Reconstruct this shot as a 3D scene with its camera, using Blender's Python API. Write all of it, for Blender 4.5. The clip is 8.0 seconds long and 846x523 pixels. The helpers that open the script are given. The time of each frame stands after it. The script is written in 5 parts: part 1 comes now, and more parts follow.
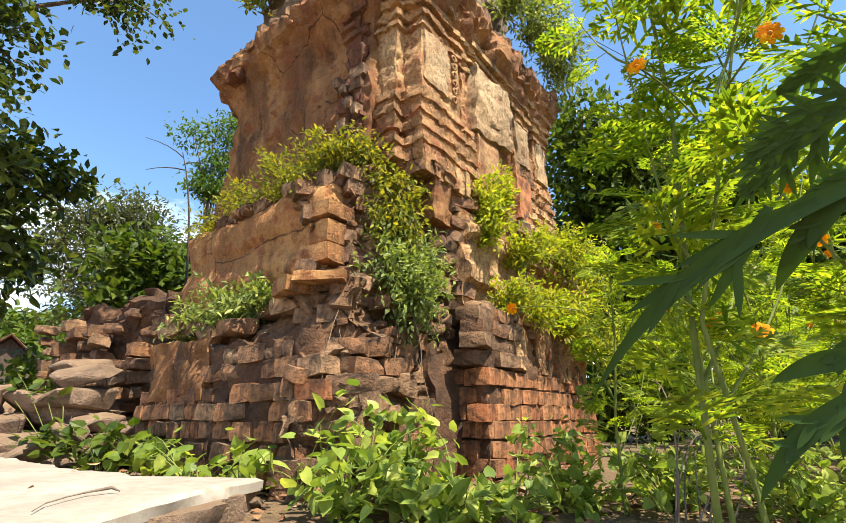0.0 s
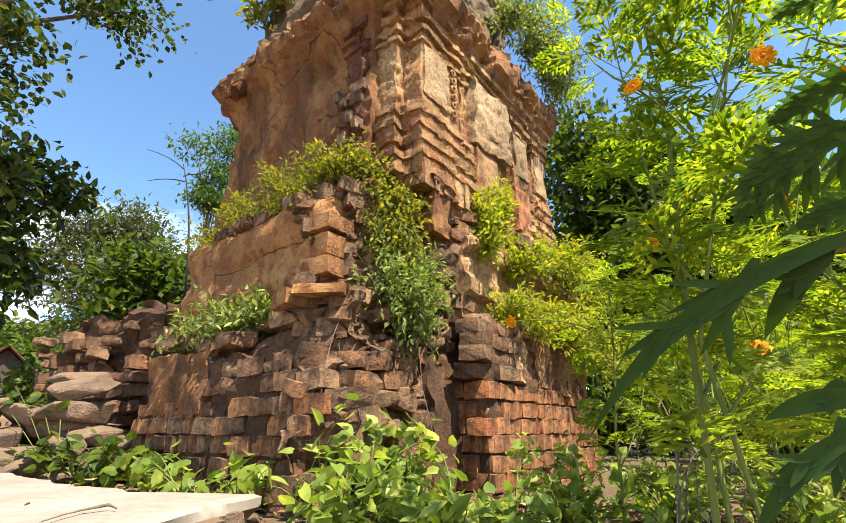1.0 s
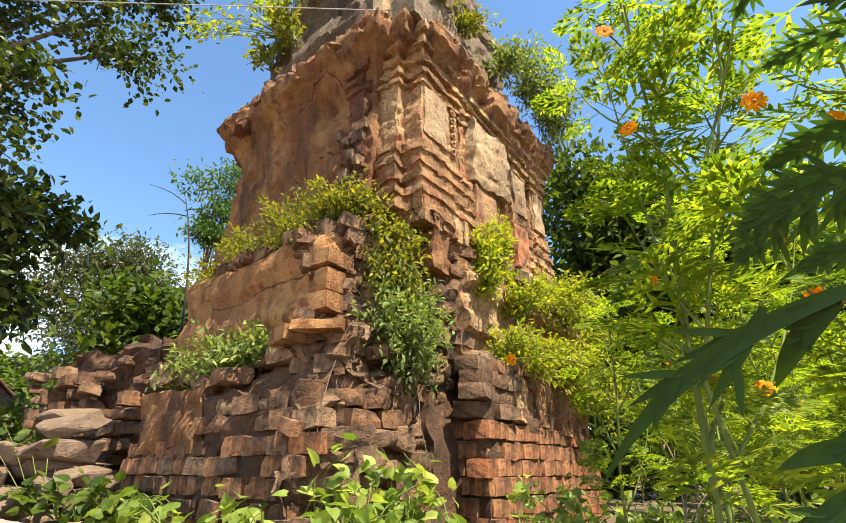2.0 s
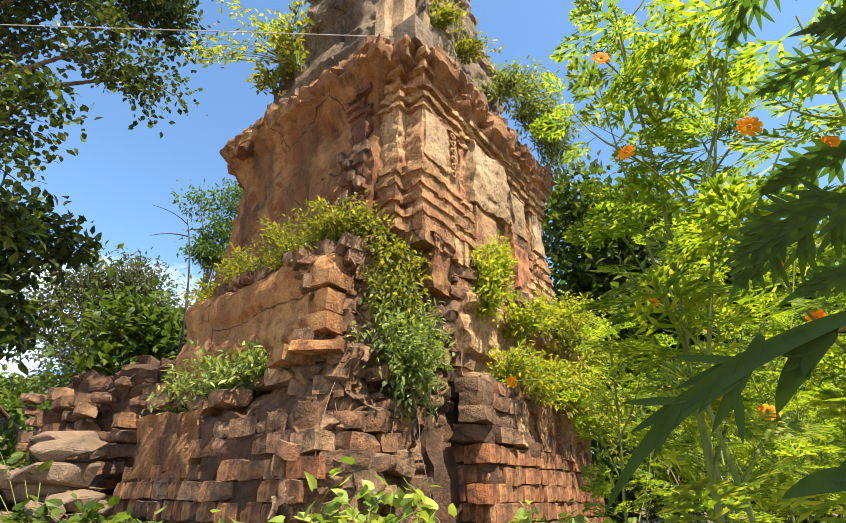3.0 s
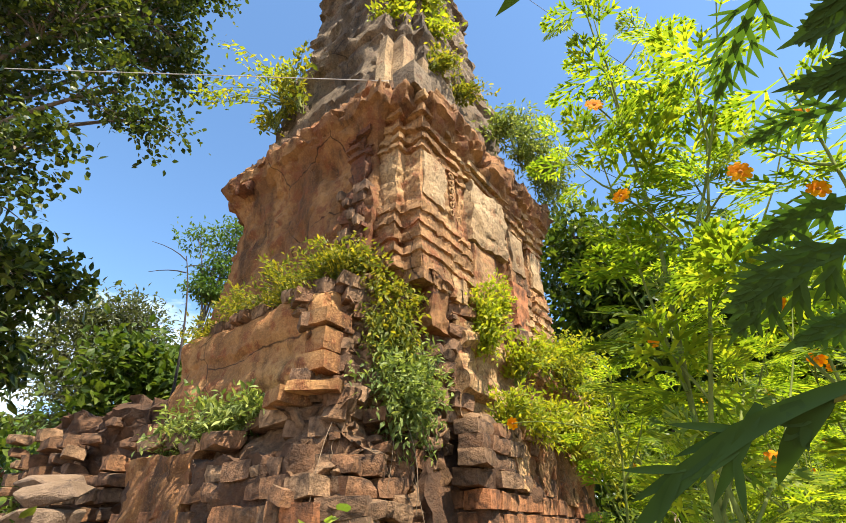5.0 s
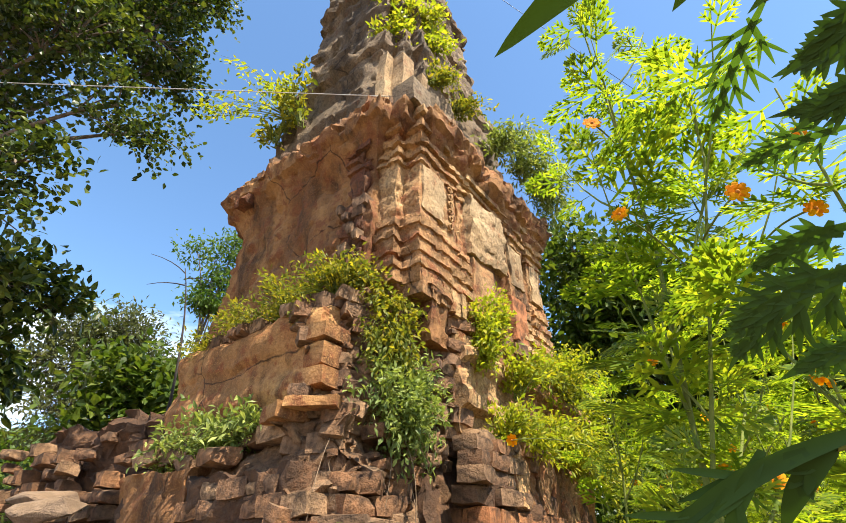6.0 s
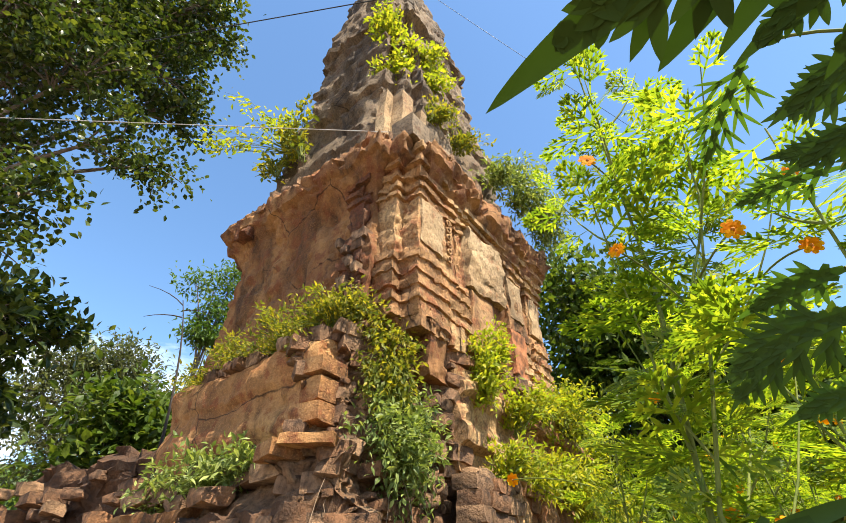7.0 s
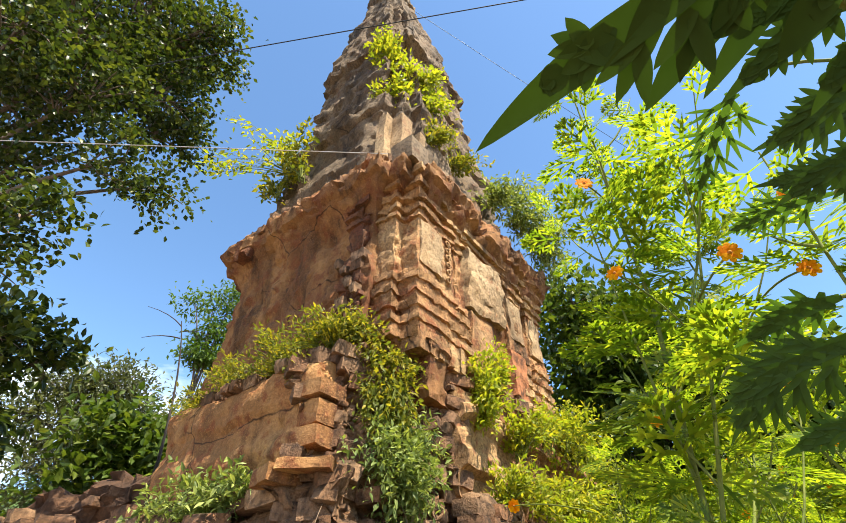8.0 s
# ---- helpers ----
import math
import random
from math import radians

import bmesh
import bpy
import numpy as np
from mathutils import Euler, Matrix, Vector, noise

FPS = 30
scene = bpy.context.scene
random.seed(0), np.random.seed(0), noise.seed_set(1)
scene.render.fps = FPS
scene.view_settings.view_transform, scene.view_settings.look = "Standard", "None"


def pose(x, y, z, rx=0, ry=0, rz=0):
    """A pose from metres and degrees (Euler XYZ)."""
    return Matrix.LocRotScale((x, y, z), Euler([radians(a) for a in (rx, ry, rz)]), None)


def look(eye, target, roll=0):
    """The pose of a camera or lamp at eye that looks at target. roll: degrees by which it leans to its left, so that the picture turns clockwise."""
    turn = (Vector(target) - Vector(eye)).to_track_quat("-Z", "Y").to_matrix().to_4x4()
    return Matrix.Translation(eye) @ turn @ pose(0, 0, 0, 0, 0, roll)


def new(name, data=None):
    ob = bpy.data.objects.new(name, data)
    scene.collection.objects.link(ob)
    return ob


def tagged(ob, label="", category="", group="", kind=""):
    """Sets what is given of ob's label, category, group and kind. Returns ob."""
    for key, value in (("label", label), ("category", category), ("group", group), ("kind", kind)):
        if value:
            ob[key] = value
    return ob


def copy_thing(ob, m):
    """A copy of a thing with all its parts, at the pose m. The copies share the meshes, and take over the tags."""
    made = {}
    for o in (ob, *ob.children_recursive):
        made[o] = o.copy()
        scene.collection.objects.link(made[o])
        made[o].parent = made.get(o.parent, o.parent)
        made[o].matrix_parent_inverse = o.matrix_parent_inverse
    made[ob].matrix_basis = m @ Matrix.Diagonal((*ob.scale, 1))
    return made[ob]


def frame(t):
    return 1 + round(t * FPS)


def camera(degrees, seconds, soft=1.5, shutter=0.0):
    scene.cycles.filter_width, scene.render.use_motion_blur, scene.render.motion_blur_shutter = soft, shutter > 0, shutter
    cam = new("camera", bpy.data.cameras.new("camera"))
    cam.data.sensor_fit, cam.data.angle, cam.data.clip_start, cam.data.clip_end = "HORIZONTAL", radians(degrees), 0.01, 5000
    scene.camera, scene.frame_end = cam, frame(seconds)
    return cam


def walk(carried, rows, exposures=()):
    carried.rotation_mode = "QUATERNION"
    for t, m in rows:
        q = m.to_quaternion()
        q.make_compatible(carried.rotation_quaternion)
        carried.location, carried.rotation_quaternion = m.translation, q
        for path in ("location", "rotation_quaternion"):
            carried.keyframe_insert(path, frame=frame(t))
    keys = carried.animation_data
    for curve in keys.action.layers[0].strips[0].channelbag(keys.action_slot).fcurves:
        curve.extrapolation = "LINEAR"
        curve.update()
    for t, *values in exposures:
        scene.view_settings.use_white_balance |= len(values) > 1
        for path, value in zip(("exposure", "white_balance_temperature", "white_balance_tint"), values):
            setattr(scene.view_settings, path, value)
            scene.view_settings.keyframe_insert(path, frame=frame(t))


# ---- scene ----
cam = camera(84.45, 8.0, soft=0.85)
walk(cam, [
    (0, pose(0.0000, 0.0000, 0.3200, 108.500, 0, 0.000)),
    (0.5, pose(-0.0010, -0.0026, 0.3248, 108.928, -0.042, -0.064)),
    (1, pose(-0.0003, -0.0098, 0.3312, 109.793, 0.005, -0.073)),
    (1.5, pose(-0.0024, -0.0114, 0.3343, 112.123, -0.108, -0.198)),
    (3, pose(-0.0038, -0.0152, 0.3359, 116.623, -0.382, -0.362)),
    (3.5, pose(-0.0031, -0.0176, 0.3390, 117.860, -0.408, -0.362)),
    (4, pose(-0.0024, -0.0193, 0.3413, 119.106, -0.386, -0.415)),
    (4.5, pose(-0.0030, -0.0206, 0.3424, 120.339, -0.355, -0.473)),
    (6, pose(-0.0037, -0.0282, 0.3544, 122.586, -0.374, -0.711)),
    (6.5, pose(-0.0010, -0.0296, 0.3605, 124.458, -0.399, -0.800)),
    (7, pose(-0.0009, -0.0324, 0.3625, 126.474, -0.378, -0.849)),
    (7.5, pose(0.0009, -0.0350, 0.3661, 127.051, -0.333, -0.822)),
    (8, pose(0.0029, -0.0368, 0.3689, 128.890, -0.254, -0.789)),
], exposures=[(0, 1.34), (8, 1.34)])

# ---------------------------------------------------------------- sky and sun
SUN_AZ, SUN_EL = 137.0, 61.0      # degrees; azimuth clockwise from +y
world = bpy.data.worlds.new("sky")
scene.world = world
world.use_nodes = True
wn, wl = world.node_tree.nodes, world.node_tree.links
wn.clear()
w_out = wn.new("ShaderNodeOutputWorld")
w_bg = wn.new("ShaderNodeBackground")
w_sky = wn.new("ShaderNodeTexSky")
w_sky.sky_type = "NISHITA"
w_sky.sun_disc = False
w_sky.sun_elevation = radians(SUN_EL)
w_sky.sun_rotation = radians(SUN_AZ)
w_sky.air_density, w_sky.dust_density, w_sky.ozone_density = 1.0, 0.4, 1.2
w_bg.inputs["Strength"].default_value = 0.112
# soft clouds, thicker towards the horizon
w_tc = wn.new("ShaderNodeTexCoord")
w_map = wn.new("ShaderNodeMapping")
w_map.inputs["Scale"].default_value = (1.0, 1.0, 2.6)
w_noise = wn.new("ShaderNodeTexNoise")
w_noise.inputs["Scale"].default_value = 2.6
w_noise.inputs["Detail"].default_value = 7
w_noise.inputs["Roughness"].default_value = 0.55
w_sep = wn.new("ShaderNodeSeparateXYZ")
w_low = wn.new("ShaderNodeMapRange")
w_low.inputs["From Min"].default_value = 0.02
w_low.inputs["From Max"].default_value = 0.6
w_low.inputs["To Min"].default_value = 0.25
w_low.inputs["To Max"].default_value = -0.22
w_add = wn.new("ShaderNodeMath")
w_ramp = wn.new("ShaderNodeValToRGB")
w_ramp.color_ramp.elements[0].position = 0.53
w_ramp.color_ramp.elements[1].position = 0.72
w_mix = wn.new("ShaderNodeMixRGB")
w_mix.inputs["Color2"].default_value = (8.2, 8.4, 8.8, 1)
wl.new(w_tc.outputs["Generated"], w_map.inputs["Vector"])
wl.new(w_map.outputs["Vector"], w_noise.inputs["Vector"])
wl.new(w_tc.outputs["Generated"], w_sep.inputs["Vector"])
wl.new(w_sep.outputs["Z"], w_low.inputs["Value"])
wl.new(w_noise.outputs["Fac"], w_add.inputs[0])
wl.new(w_low.outputs["Result"], w_add.inputs[1])
wl.new(w_add.outputs["Value"], w_ramp.inputs["Fac"])
wl.new(w_ramp.outputs["Color"], w_mix.inputs["Fac"])
w_tint = wn.new("ShaderNodeMixRGB")
w_tint.blend_type = "MULTIPLY"
w_tint.inputs["Fac"].default_value = 1.0
w_tint.inputs["Color2"].default_value = (0.84, 1.02, 1.10, 1)
wl.new(w_sky.outputs["Color"], w_tint.inputs["Color1"])
wl.new(w_tint.outputs["Color"], w_mix.inputs["Color1"])
wl.new(w_mix.outputs["Color"], w_bg.inputs["Color"])
wl.new(w_bg.outputs["Background"], w_out.inputs["Surface"])

sun = new("sun", bpy.data.lights.new("sun", "SUN"))
sun.data.energy, sun.data.angle, sun.data.color = 5.4, radians(0.5), (1.0, 0.91, 0.75)
sa, se = radians(SUN_AZ), radians(SUN_EL)
SUN_DIR = Vector((math.sin(sa) * math.cos(se), math.cos(sa) * math.cos(se), math.sin(se)))
sun.matrix_world = look(SUN_DIR * 30, (0, 0, 0))


# ---------------------------------------------------------------- materials
class Mat:
    """A node material with a Principled surface, built step by step."""

    def __init__(self, name, rough=0.8):
        self.m = bpy.data.materials.new(name)
        self.m.use_nodes = True
        self.n, self.l = self.m.node_tree.nodes, self.m.node_tree.links
        self.p = self.n["Principled BSDF"]
        self.p.inputs["Roughness"].default_value = rough
        self.p.inputs["Specular IOR Level"].default_value = 0.3
        self.tc = self.n.new("ShaderNodeTexCoord")

    def noise(self, scale, detail=5.0, rough=0.6, stretch=(1, 1, 1), space="Object"):
        mp = self.n.new("ShaderNodeMapping")
        mp.inputs["Scale"].default_value = stretch
        self.l.new(self.tc.outputs[space], mp.inputs["Vector"])
        t = self.n.new("ShaderNodeTexNoise")
        t.inputs["Scale"].default_value, t.inputs["Detail"].default_value, t.inputs["Roughness"].default_value = scale, detail, rough
        self.l.new(mp.outputs["Vector"], t.inputs["Vector"])
        return t.outputs["Fac"]

    def noise_color(self, scale):
        t = self.n.new("ShaderNodeTexNoise")
        t.inputs["Scale"].default_value, t.inputs["Detail"].default_value = scale, 4
        self.l.new(self.tc.outputs["Object"], t.inputs["Vector"])
        return t.outputs["Color"]

    def ramp(self, fac, *stops):
        r = self.n.new("ShaderNodeValToRGB")
        e = r.color_ramp.elements
        while len(e) < len(stops):
            e.new(0.5)
        for el, (pos, col) in zip(e, stops):
            el.position = pos
            el.color = (*col, 1) if not isinstance(col, (int, float)) else (col, col, col, 1)
        self.l.new(fac, r.inputs["Fac"])
        return r.outputs["Color"]

    def mix(self, fac, a, b, mode="MIX"):
        x = self.n.new("ShaderNodeMixRGB")
        x.blend_type = mode
        for sock, v in ((x.inputs["Fac"], fac), (x.inputs["Color1"], a), (x.inputs["Color2"], b)):
            if isinstance(v, (int, float)):
                sock.default_value = v
            elif isinstance(v, tuple):
                sock.default_value = (*v, 1)
            else:
                self.l.new(v, sock)
        return x.outputs["Color"]

    def bump(self, height, strength=0.5, dist=0.02):
        b = self.n.new("ShaderNodeBump")
        b.inputs["Strength"].default_value, b.inputs["Distance"].default_value = strength, dist
        self.l.new(height, b.inputs["Height"])
        self.l.new(b.outputs["Normal"], self.p.inputs["Normal"])

    def color(self, c):
        if isinstance(c, tuple):
            self.p.inputs["Base Color"].default_value = (*c, 1)
        else:
            self.l.new(c, self.p.inputs["Base Color"])
        return self

    def rnd(self):
        return self.n.new("ShaderNodeObjectInfo").outputs["Random"]

    def island(self):
        return self.n.new("ShaderNodeNewGeometry").outputs["Random Per Island"]

    def up(self):
        g = self.n.new("ShaderNodeNewGeometry")
        s = self.n.new("ShaderNodeSeparateXYZ")
        self.l.new(g.outputs["Normal"], s.inputs["Vector"])
        return s.outputs["Z"]


def plaster(name, light, mid, red, dark, red_at=0.56, dark_at=0.60, grit=0.75, cracked=0.55):
    """Weathered lime stucco that has fallen away in places, with lichen stains."""
    k = Mat(name, 0.9)
    big = k.noise(1.7, 6, 0.62)
    fine = k.noise(38, 6, 0.7)
    mid_n = k.noise(7.5, 6, 0.65)
    c = k.mix(k.ramp(big, (0.40, 0), (0.60, 1)), light, mid)
    wash = k.noise(1.9, 5, 0.6, (1, 1, 0.35))
    c = k.mix(k.ramp(wash, (0.46, 0), (0.62, 0.9)), c, tuple(0.5 * (a + b) for a, b in zip(mid, dark)))
    c = k.mix(k.ramp(mid_n, (red_at, 0), (red_at + 0.09, 0.85)), c, red)
    streak = k.noise(5.0, 5, 0.6, (1, 1, 0.28))
    c = k.mix(k.ramp(streak, (dark_at, 0), (dark_at + 0.14, 0.8)), c, dark)
    c = k.mix(k.ramp(fine, (0.34, grit), (0.56, 0.0)), c, dark)
    speck = k.noise(110, 4, 0.7)
    c = k.mix(k.ramp(speck, (0.52, 0.0), (0.72, 0.45)), c, tuple(min(1.0, x * 1.5) for x in light))
    # hairline cracks, here and there
    crack = k.n.new("ShaderNodeTexVoronoi")
    crack.feature = "DISTANCE_TO_EDGE"
    crack.inputs["Scale"].default_value = 1.7
    warp = k.mix(0.12, k.tc.outputs["Object"], k.noise_color(4.0))
    k.l.new(warp, crack.inputs["Vector"])
    lines = k.ramp(crack.outputs["Distance"], (0.0, 0.9), (0.012, 0.0))
    c = k.mix(k.mix(1.0, lines, k.ramp(k.noise(1.3, 3), (cracked, 0.0), (cracked + 0.08, 1.0)), "MULTIPLY"), c, tuple(x * 0.5 for x in dark))
    h = k.mix(0.5, mid_n, fine)
    k.color(c).bump(h, 1.0, 0.04)
    return k.m


M_BODY = plaster("stucco_tan", (0.368, 0.189, 0.0703), (0.237, 0.101, 0.0355), (0.193, 0.0615, 0.022), (0.0439, 0.0228, 0.0119), 0.51, 0.51, 0.35, 0.5)
M_PLINTH = plaster("stucco_orange", (0.502, 0.274, 0.103), (0.372, 0.165, 0.0556), (0.251, 0.0776, 0.0268), (0.0464, 0.0237, 0.0125), 0.52, 0.54, 0.4, 0.42)
M_TRIM = plaster("stucco_cream", (0.515, 0.323, 0.147), (0.392, 0.193, 0.0736), (0.278, 0.0894, 0.0331), (0.0515, 0.0288, 0.0156), 0.52, 0.54)
M_SPIRE = plaster("stucco_grey", (0.248, 0.176, 0.104), (0.176, 0.116, 0.064), (0.152, 0.072, 0.036), (0.036, 0.0264, 0.0184), 0.57, 0.50)
M_PANEL = plaster("stucco_pale", (0.515, 0.367, 0.202), (0.412, 0.264, 0.129), (0.299, 0.13, 0.0552), (0.0876, 0.0546, 0.0294), 0.56, 0.58)
M_SCAR = plaster("stucco_scarred", (0.242, 0.101, 0.0422), (0.184, 0.0706, 0.0308), (0.142, 0.0459, 0.0211), (0.0293, 0.0176, 0.0106), 0.48, 0.50)


def brick_mat(name, a, b, c, dark):
    k = Mat(name, 0.92)
    base = k.ramp(k.rnd(), (0.0, a), (0.5, b), (1.0, c))
    n1, n2 = k.noise(9, 5, 0.65, space="Object"), k.noise(70, 5, 0.7)
    col = k.mix(k.ramp(n1, (0.44, 0), (0.64, 0.85)), base, dark)
    col = k.mix(k.ramp(n2, (0.3, 0.55), (0.6, 0)), col, dark)
    moss = k.noise(3.1, 5, 0.6, space="Generated")
    col = k.mix(k.ramp(moss, (0.52, 0), (0.66, 0.6)), col, tuple(0.55 * x for x in dark))
    earth = k.mix(1.0, k.ramp(k.up(), (0.35, 0), (0.85, 0.7)), k.ramp(n1, (0.35, 0.3), (0.6, 1.0)), "MULTIPLY")
    col = k.mix(earth, col, (0.21, 0.135, 0.075))
    k.color(col).bump(k.mix(0.5, n1, n2), 1.0, 0.03)
    return k.m


M_BRICK = brick_mat("fired_brick", (0.493, 0.173, 0.066), (0.582, 0.263, 0.11), (0.336, 0.152, 0.07), (0.0672, 0.0357, 0.02))
M_RUIN = brick_mat("weathered_brick", (0.38, 0.18, 0.08), (0.23, 0.125, 0.068), (0.46, 0.275, 0.145), (0.045, 0.027, 0.017))
M_STONE = brick_mat("fallen_masonry", (0.289, 0.187, 0.119), (0.238, 0.162, 0.106), (0.357, 0.255, 0.178), (0.111, 0.0765, 0.0553))


def core_mat():
    k = Mat("rubble_core", 0.95)
    n1, n2 = k.noise(6, 6, 0.7), k.noise(45, 6, 0.7)
    col = k.ramp(n1, (0.3, (0.04, 0.022, 0.013)), (0.5, (0.10, 0.05, 0.026)), (0.7, (0.21, 0.105, 0.052)))
    col = k.mix(k.ramp(n2, (0.3, 0.6), (0.6, 0)), col, (0.07, 0.045, 0.03))
    k.color(col).bump(k.mix(0.5, n1, n2), 1.0, 0.05)
    return k.m


M_CORE = core_mat()


def earth_mat():
    k = Mat("crumbled_brick_earth", 0.95)
    n1, n2, n3 = k.noise(5, 6, 0.7), k.noise(24, 6, 0.7), k.noise(80, 4, 0.7)
    col = k.ramp(n1, (0.32, (0.10, 0.055, 0.029)), (0.5, (0.26, 0.14, 0.07)), (0.66, (0.40, 0.25, 0.135)))
    col = k.mix(k.ramp(n2, (0.34, 0.75), (0.56, 0)), col, (0.035, 0.022, 0.014))
    k.color(col).bump(k.mix(0.5, n2, n3), 1.0, 0.05)
    return k.m


M_EARTH = earth_mat()


def soil_mat():
    k = Mat("leaf_littered_soil", 0.95)
    n1, n2, n3 = k.noise(0.7, 5), k.noise(14, 6, 0.7), k.noise(90, 4, 0.7)
    col = k.ramp(n2, (0.3, (0.09, 0.055, 0.03)), (0.55, (0.19, 0.115, 0.065)), (0.75, (0.30, 0.20, 0.12)))
    col = k.mix(k.ramp(n1, (0.45, 0), (0.6, 0.5)), col, (0.10, 0.11, 0.035))
    col = k.mix(k.ramp(n3, (0.35, 0.5), (0.6, 0)), col, (0.05, 0.03, 0.02))
    k.color(col).bump(k.mix(0.5, n2, n3), 0.9, 0.03)
    return k.m


M_SOIL = soil_mat()


def concrete_mat():
    k = Mat("weathered_concrete", 0.85)
    n1, n2, n3 = k.noise(2.5, 5), k.noise(22, 6, 0.7), k.noise(120, 3)
    col = k.ramp(n1, (0.35, (0.24, 0.21, 0.17)), (0.65, (0.34, 0.305, 0.255)))
    col = k.mix(k.ramp(n2, (0.45, 0), (0.7, 0.7)), col, (0.22, 0.165, 0.115))
    k.color(col).bump(k.mix(0.5, n2, n3), 0.35, 0.008)
    return k.m


M_CONC = concrete_mat()


def leaf_mat(name, a, b, c, trans=0.4, glow=(1.0, 1.0, 0.45), rough=0.45):
    """Leaf blade: glossy skin over a layer that lets sunlight through."""
    k = Mat(name, rough)
    k.p.inputs["Specular IOR Level"].default_value = 0.2
    col = k.ramp(k.island(), (0.0, a), (0.55, b), (1.0, c))
    col = k.mix(k.ramp(k.noise(30, 3), (0.4, 0), (0.7, 0.35)), col, tuple(x * 0.6 for x in a))
    k.color(col)
    tr = k.n.new("ShaderNodeBsdfTranslucent")
    k.l.new(k.mix(1.0, col, tuple(2.0 * g for g in glow), "MULTIPLY"), tr.inputs["Color"])
    ms = k.n.new("ShaderNodeMixShader")
    ms.inputs["Fac"].default_value = trans
    k.l.new(k.p.outputs["BSDF"], ms.inputs[1])
    k.l.new(tr.outputs["BSDF"], ms.inputs[2])
    k.l.new(ms.outputs["Shader"], k.n["Material Output"].inputs["Surface"])
    return k.m


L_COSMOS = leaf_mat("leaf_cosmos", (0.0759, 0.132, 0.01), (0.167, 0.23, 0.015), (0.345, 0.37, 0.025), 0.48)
# shade-side copies of the cosmos green: the shade is put into the colour
L_NEAR = leaf_mat("leaf_cosmos_shade_side", (0.028, 0.062, 0.008), (0.036, 0.075, 0.009), (0.046, 0.09, 0.011), 0.09, rough=0.55)
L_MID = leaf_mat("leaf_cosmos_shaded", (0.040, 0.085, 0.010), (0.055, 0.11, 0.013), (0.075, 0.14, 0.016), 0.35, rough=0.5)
L_VINE = leaf_mat("leaf_vine", (0.0768, 0.101, 0.0144), (0.173, 0.176, 0.02), (0.365, 0.299, 0.028), 0.4)
L_LIME = leaf_mat("leaf_lime", (0.158, 0.209, 0.0164), (0.252, 0.278, 0.0205), (0.39, 0.337, 0.0287), 0.42)
L_BUSH = leaf_mat("leaf_bush", (0.0786, 0.112, 0.0295), (0.169, 0.215, 0.0548), (0.337, 0.374, 0.11), 0.3)
L_HERB = leaf_mat("leaf_herb", (0.11, 0.165, 0.0285), (0.21, 0.276, 0.0475), (0.375, 0.405, 0.0855), 0.36)
L_DARK = leaf_mat("leaf_dark_tree", (0.022, 0.038, 0.008), (0.044, 0.068, 0.012), (0.13, 0.15, 0.025), 0.25, rough=0.38)
L_TREE = leaf_mat("leaf_tree", (0.0336, 0.0598, 0.008), (0.0653, 0.101, 0.0128), (0.125, 0.154, 0.0208), 0.32)
L_GREY = leaf_mat("leaf_grey_tree", (0.0525, 0.0638, 0.0263), (0.0788, 0.09, 0.0338), (0.112, 0.124, 0.0488), 0.3)
L_FEATH = leaf_mat("leaf_feathery", (0.0425, 0.085, 0.017), (0.0765, 0.132, 0.0238), (0.119, 0.178, 0.034), 0.35)


def bark_mat(name, a, b):
    k = Mat(name, 0.9)
    n = k.noise(18, 5, 0.65, (1, 1, 0.3))
    k.color(k.ramp(n, (0.35, a), (0.65, b))).bump(n, 0.6, 0.01)
    return k.m


M_BARK = bark_mat("bark", (0.10, 0.075, 0.055), (0.24, 0.19, 0.145))
M_DEAD = bark_mat("dead_bark", (0.025, 0.02, 0.016), (0.07, 0.055, 0.045))
M_STEM = bark_mat("green_stem", (0.09, 0.12, 0.02), (0.19, 0.21, 0.045))
M_TWIG = bark_mat("dry_twig", (0.13, 0.085, 0.05), (0.25, 0.175, 0.11))
M_PETAL = leaf_mat("orange_petal", (0.72, 0.22, 0.002), (0.76, 0.30, 0.002), (0.78, 0.40, 0.003), 0.4, (0.6, 0.5, 0.2), 0.6)
M_PETAL.node_tree.nodes["Principled BSDF"].inputs["Specular IOR Level"].default_value = 0.05
M_DISC = Mat("flower_disc", 0.8).color((0.45, 0.16, 0.02)).m
M_WIRE = Mat("wire_sheath", 0.5).color((0.03, 0.03, 0.03)).m
M_WIREL = Mat("pale_wire", 0.5).color((0.45, 0.43, 0.40)).m


# ---------------------------------------------------------------- mesh helpers
def mesh_of(name, verts, faces, mat, smooth=False):
    me = bpy.data.meshes.new(name)
    me.from_pydata(verts.tolist() if hasattr(verts, "tolist") else verts, [], faces.tolist() if hasattr(faces, "tolist") else faces)
    me.materials.append(mat)
    if smooth:
        me.polygons.foreach_set("use_smooth", [True] * len(me.polygons))
    return me


def part(name, me, parent, label="", m=None, kind=""):
    """Links a mesh as one part under a thing or under a part."""
    ob = new(name, me)
    ob.parent = parent
    if m is not None:
        ob.matrix_basis = m
    return tagged(ob, label, "", "", kind)


def thing(name, label, category, m=None, me=None, group="", kind=""):
    ob = new(name, me)
    if m is not None:
        ob.matrix_basis = m
    return tagged(ob, label, category, group, kind)


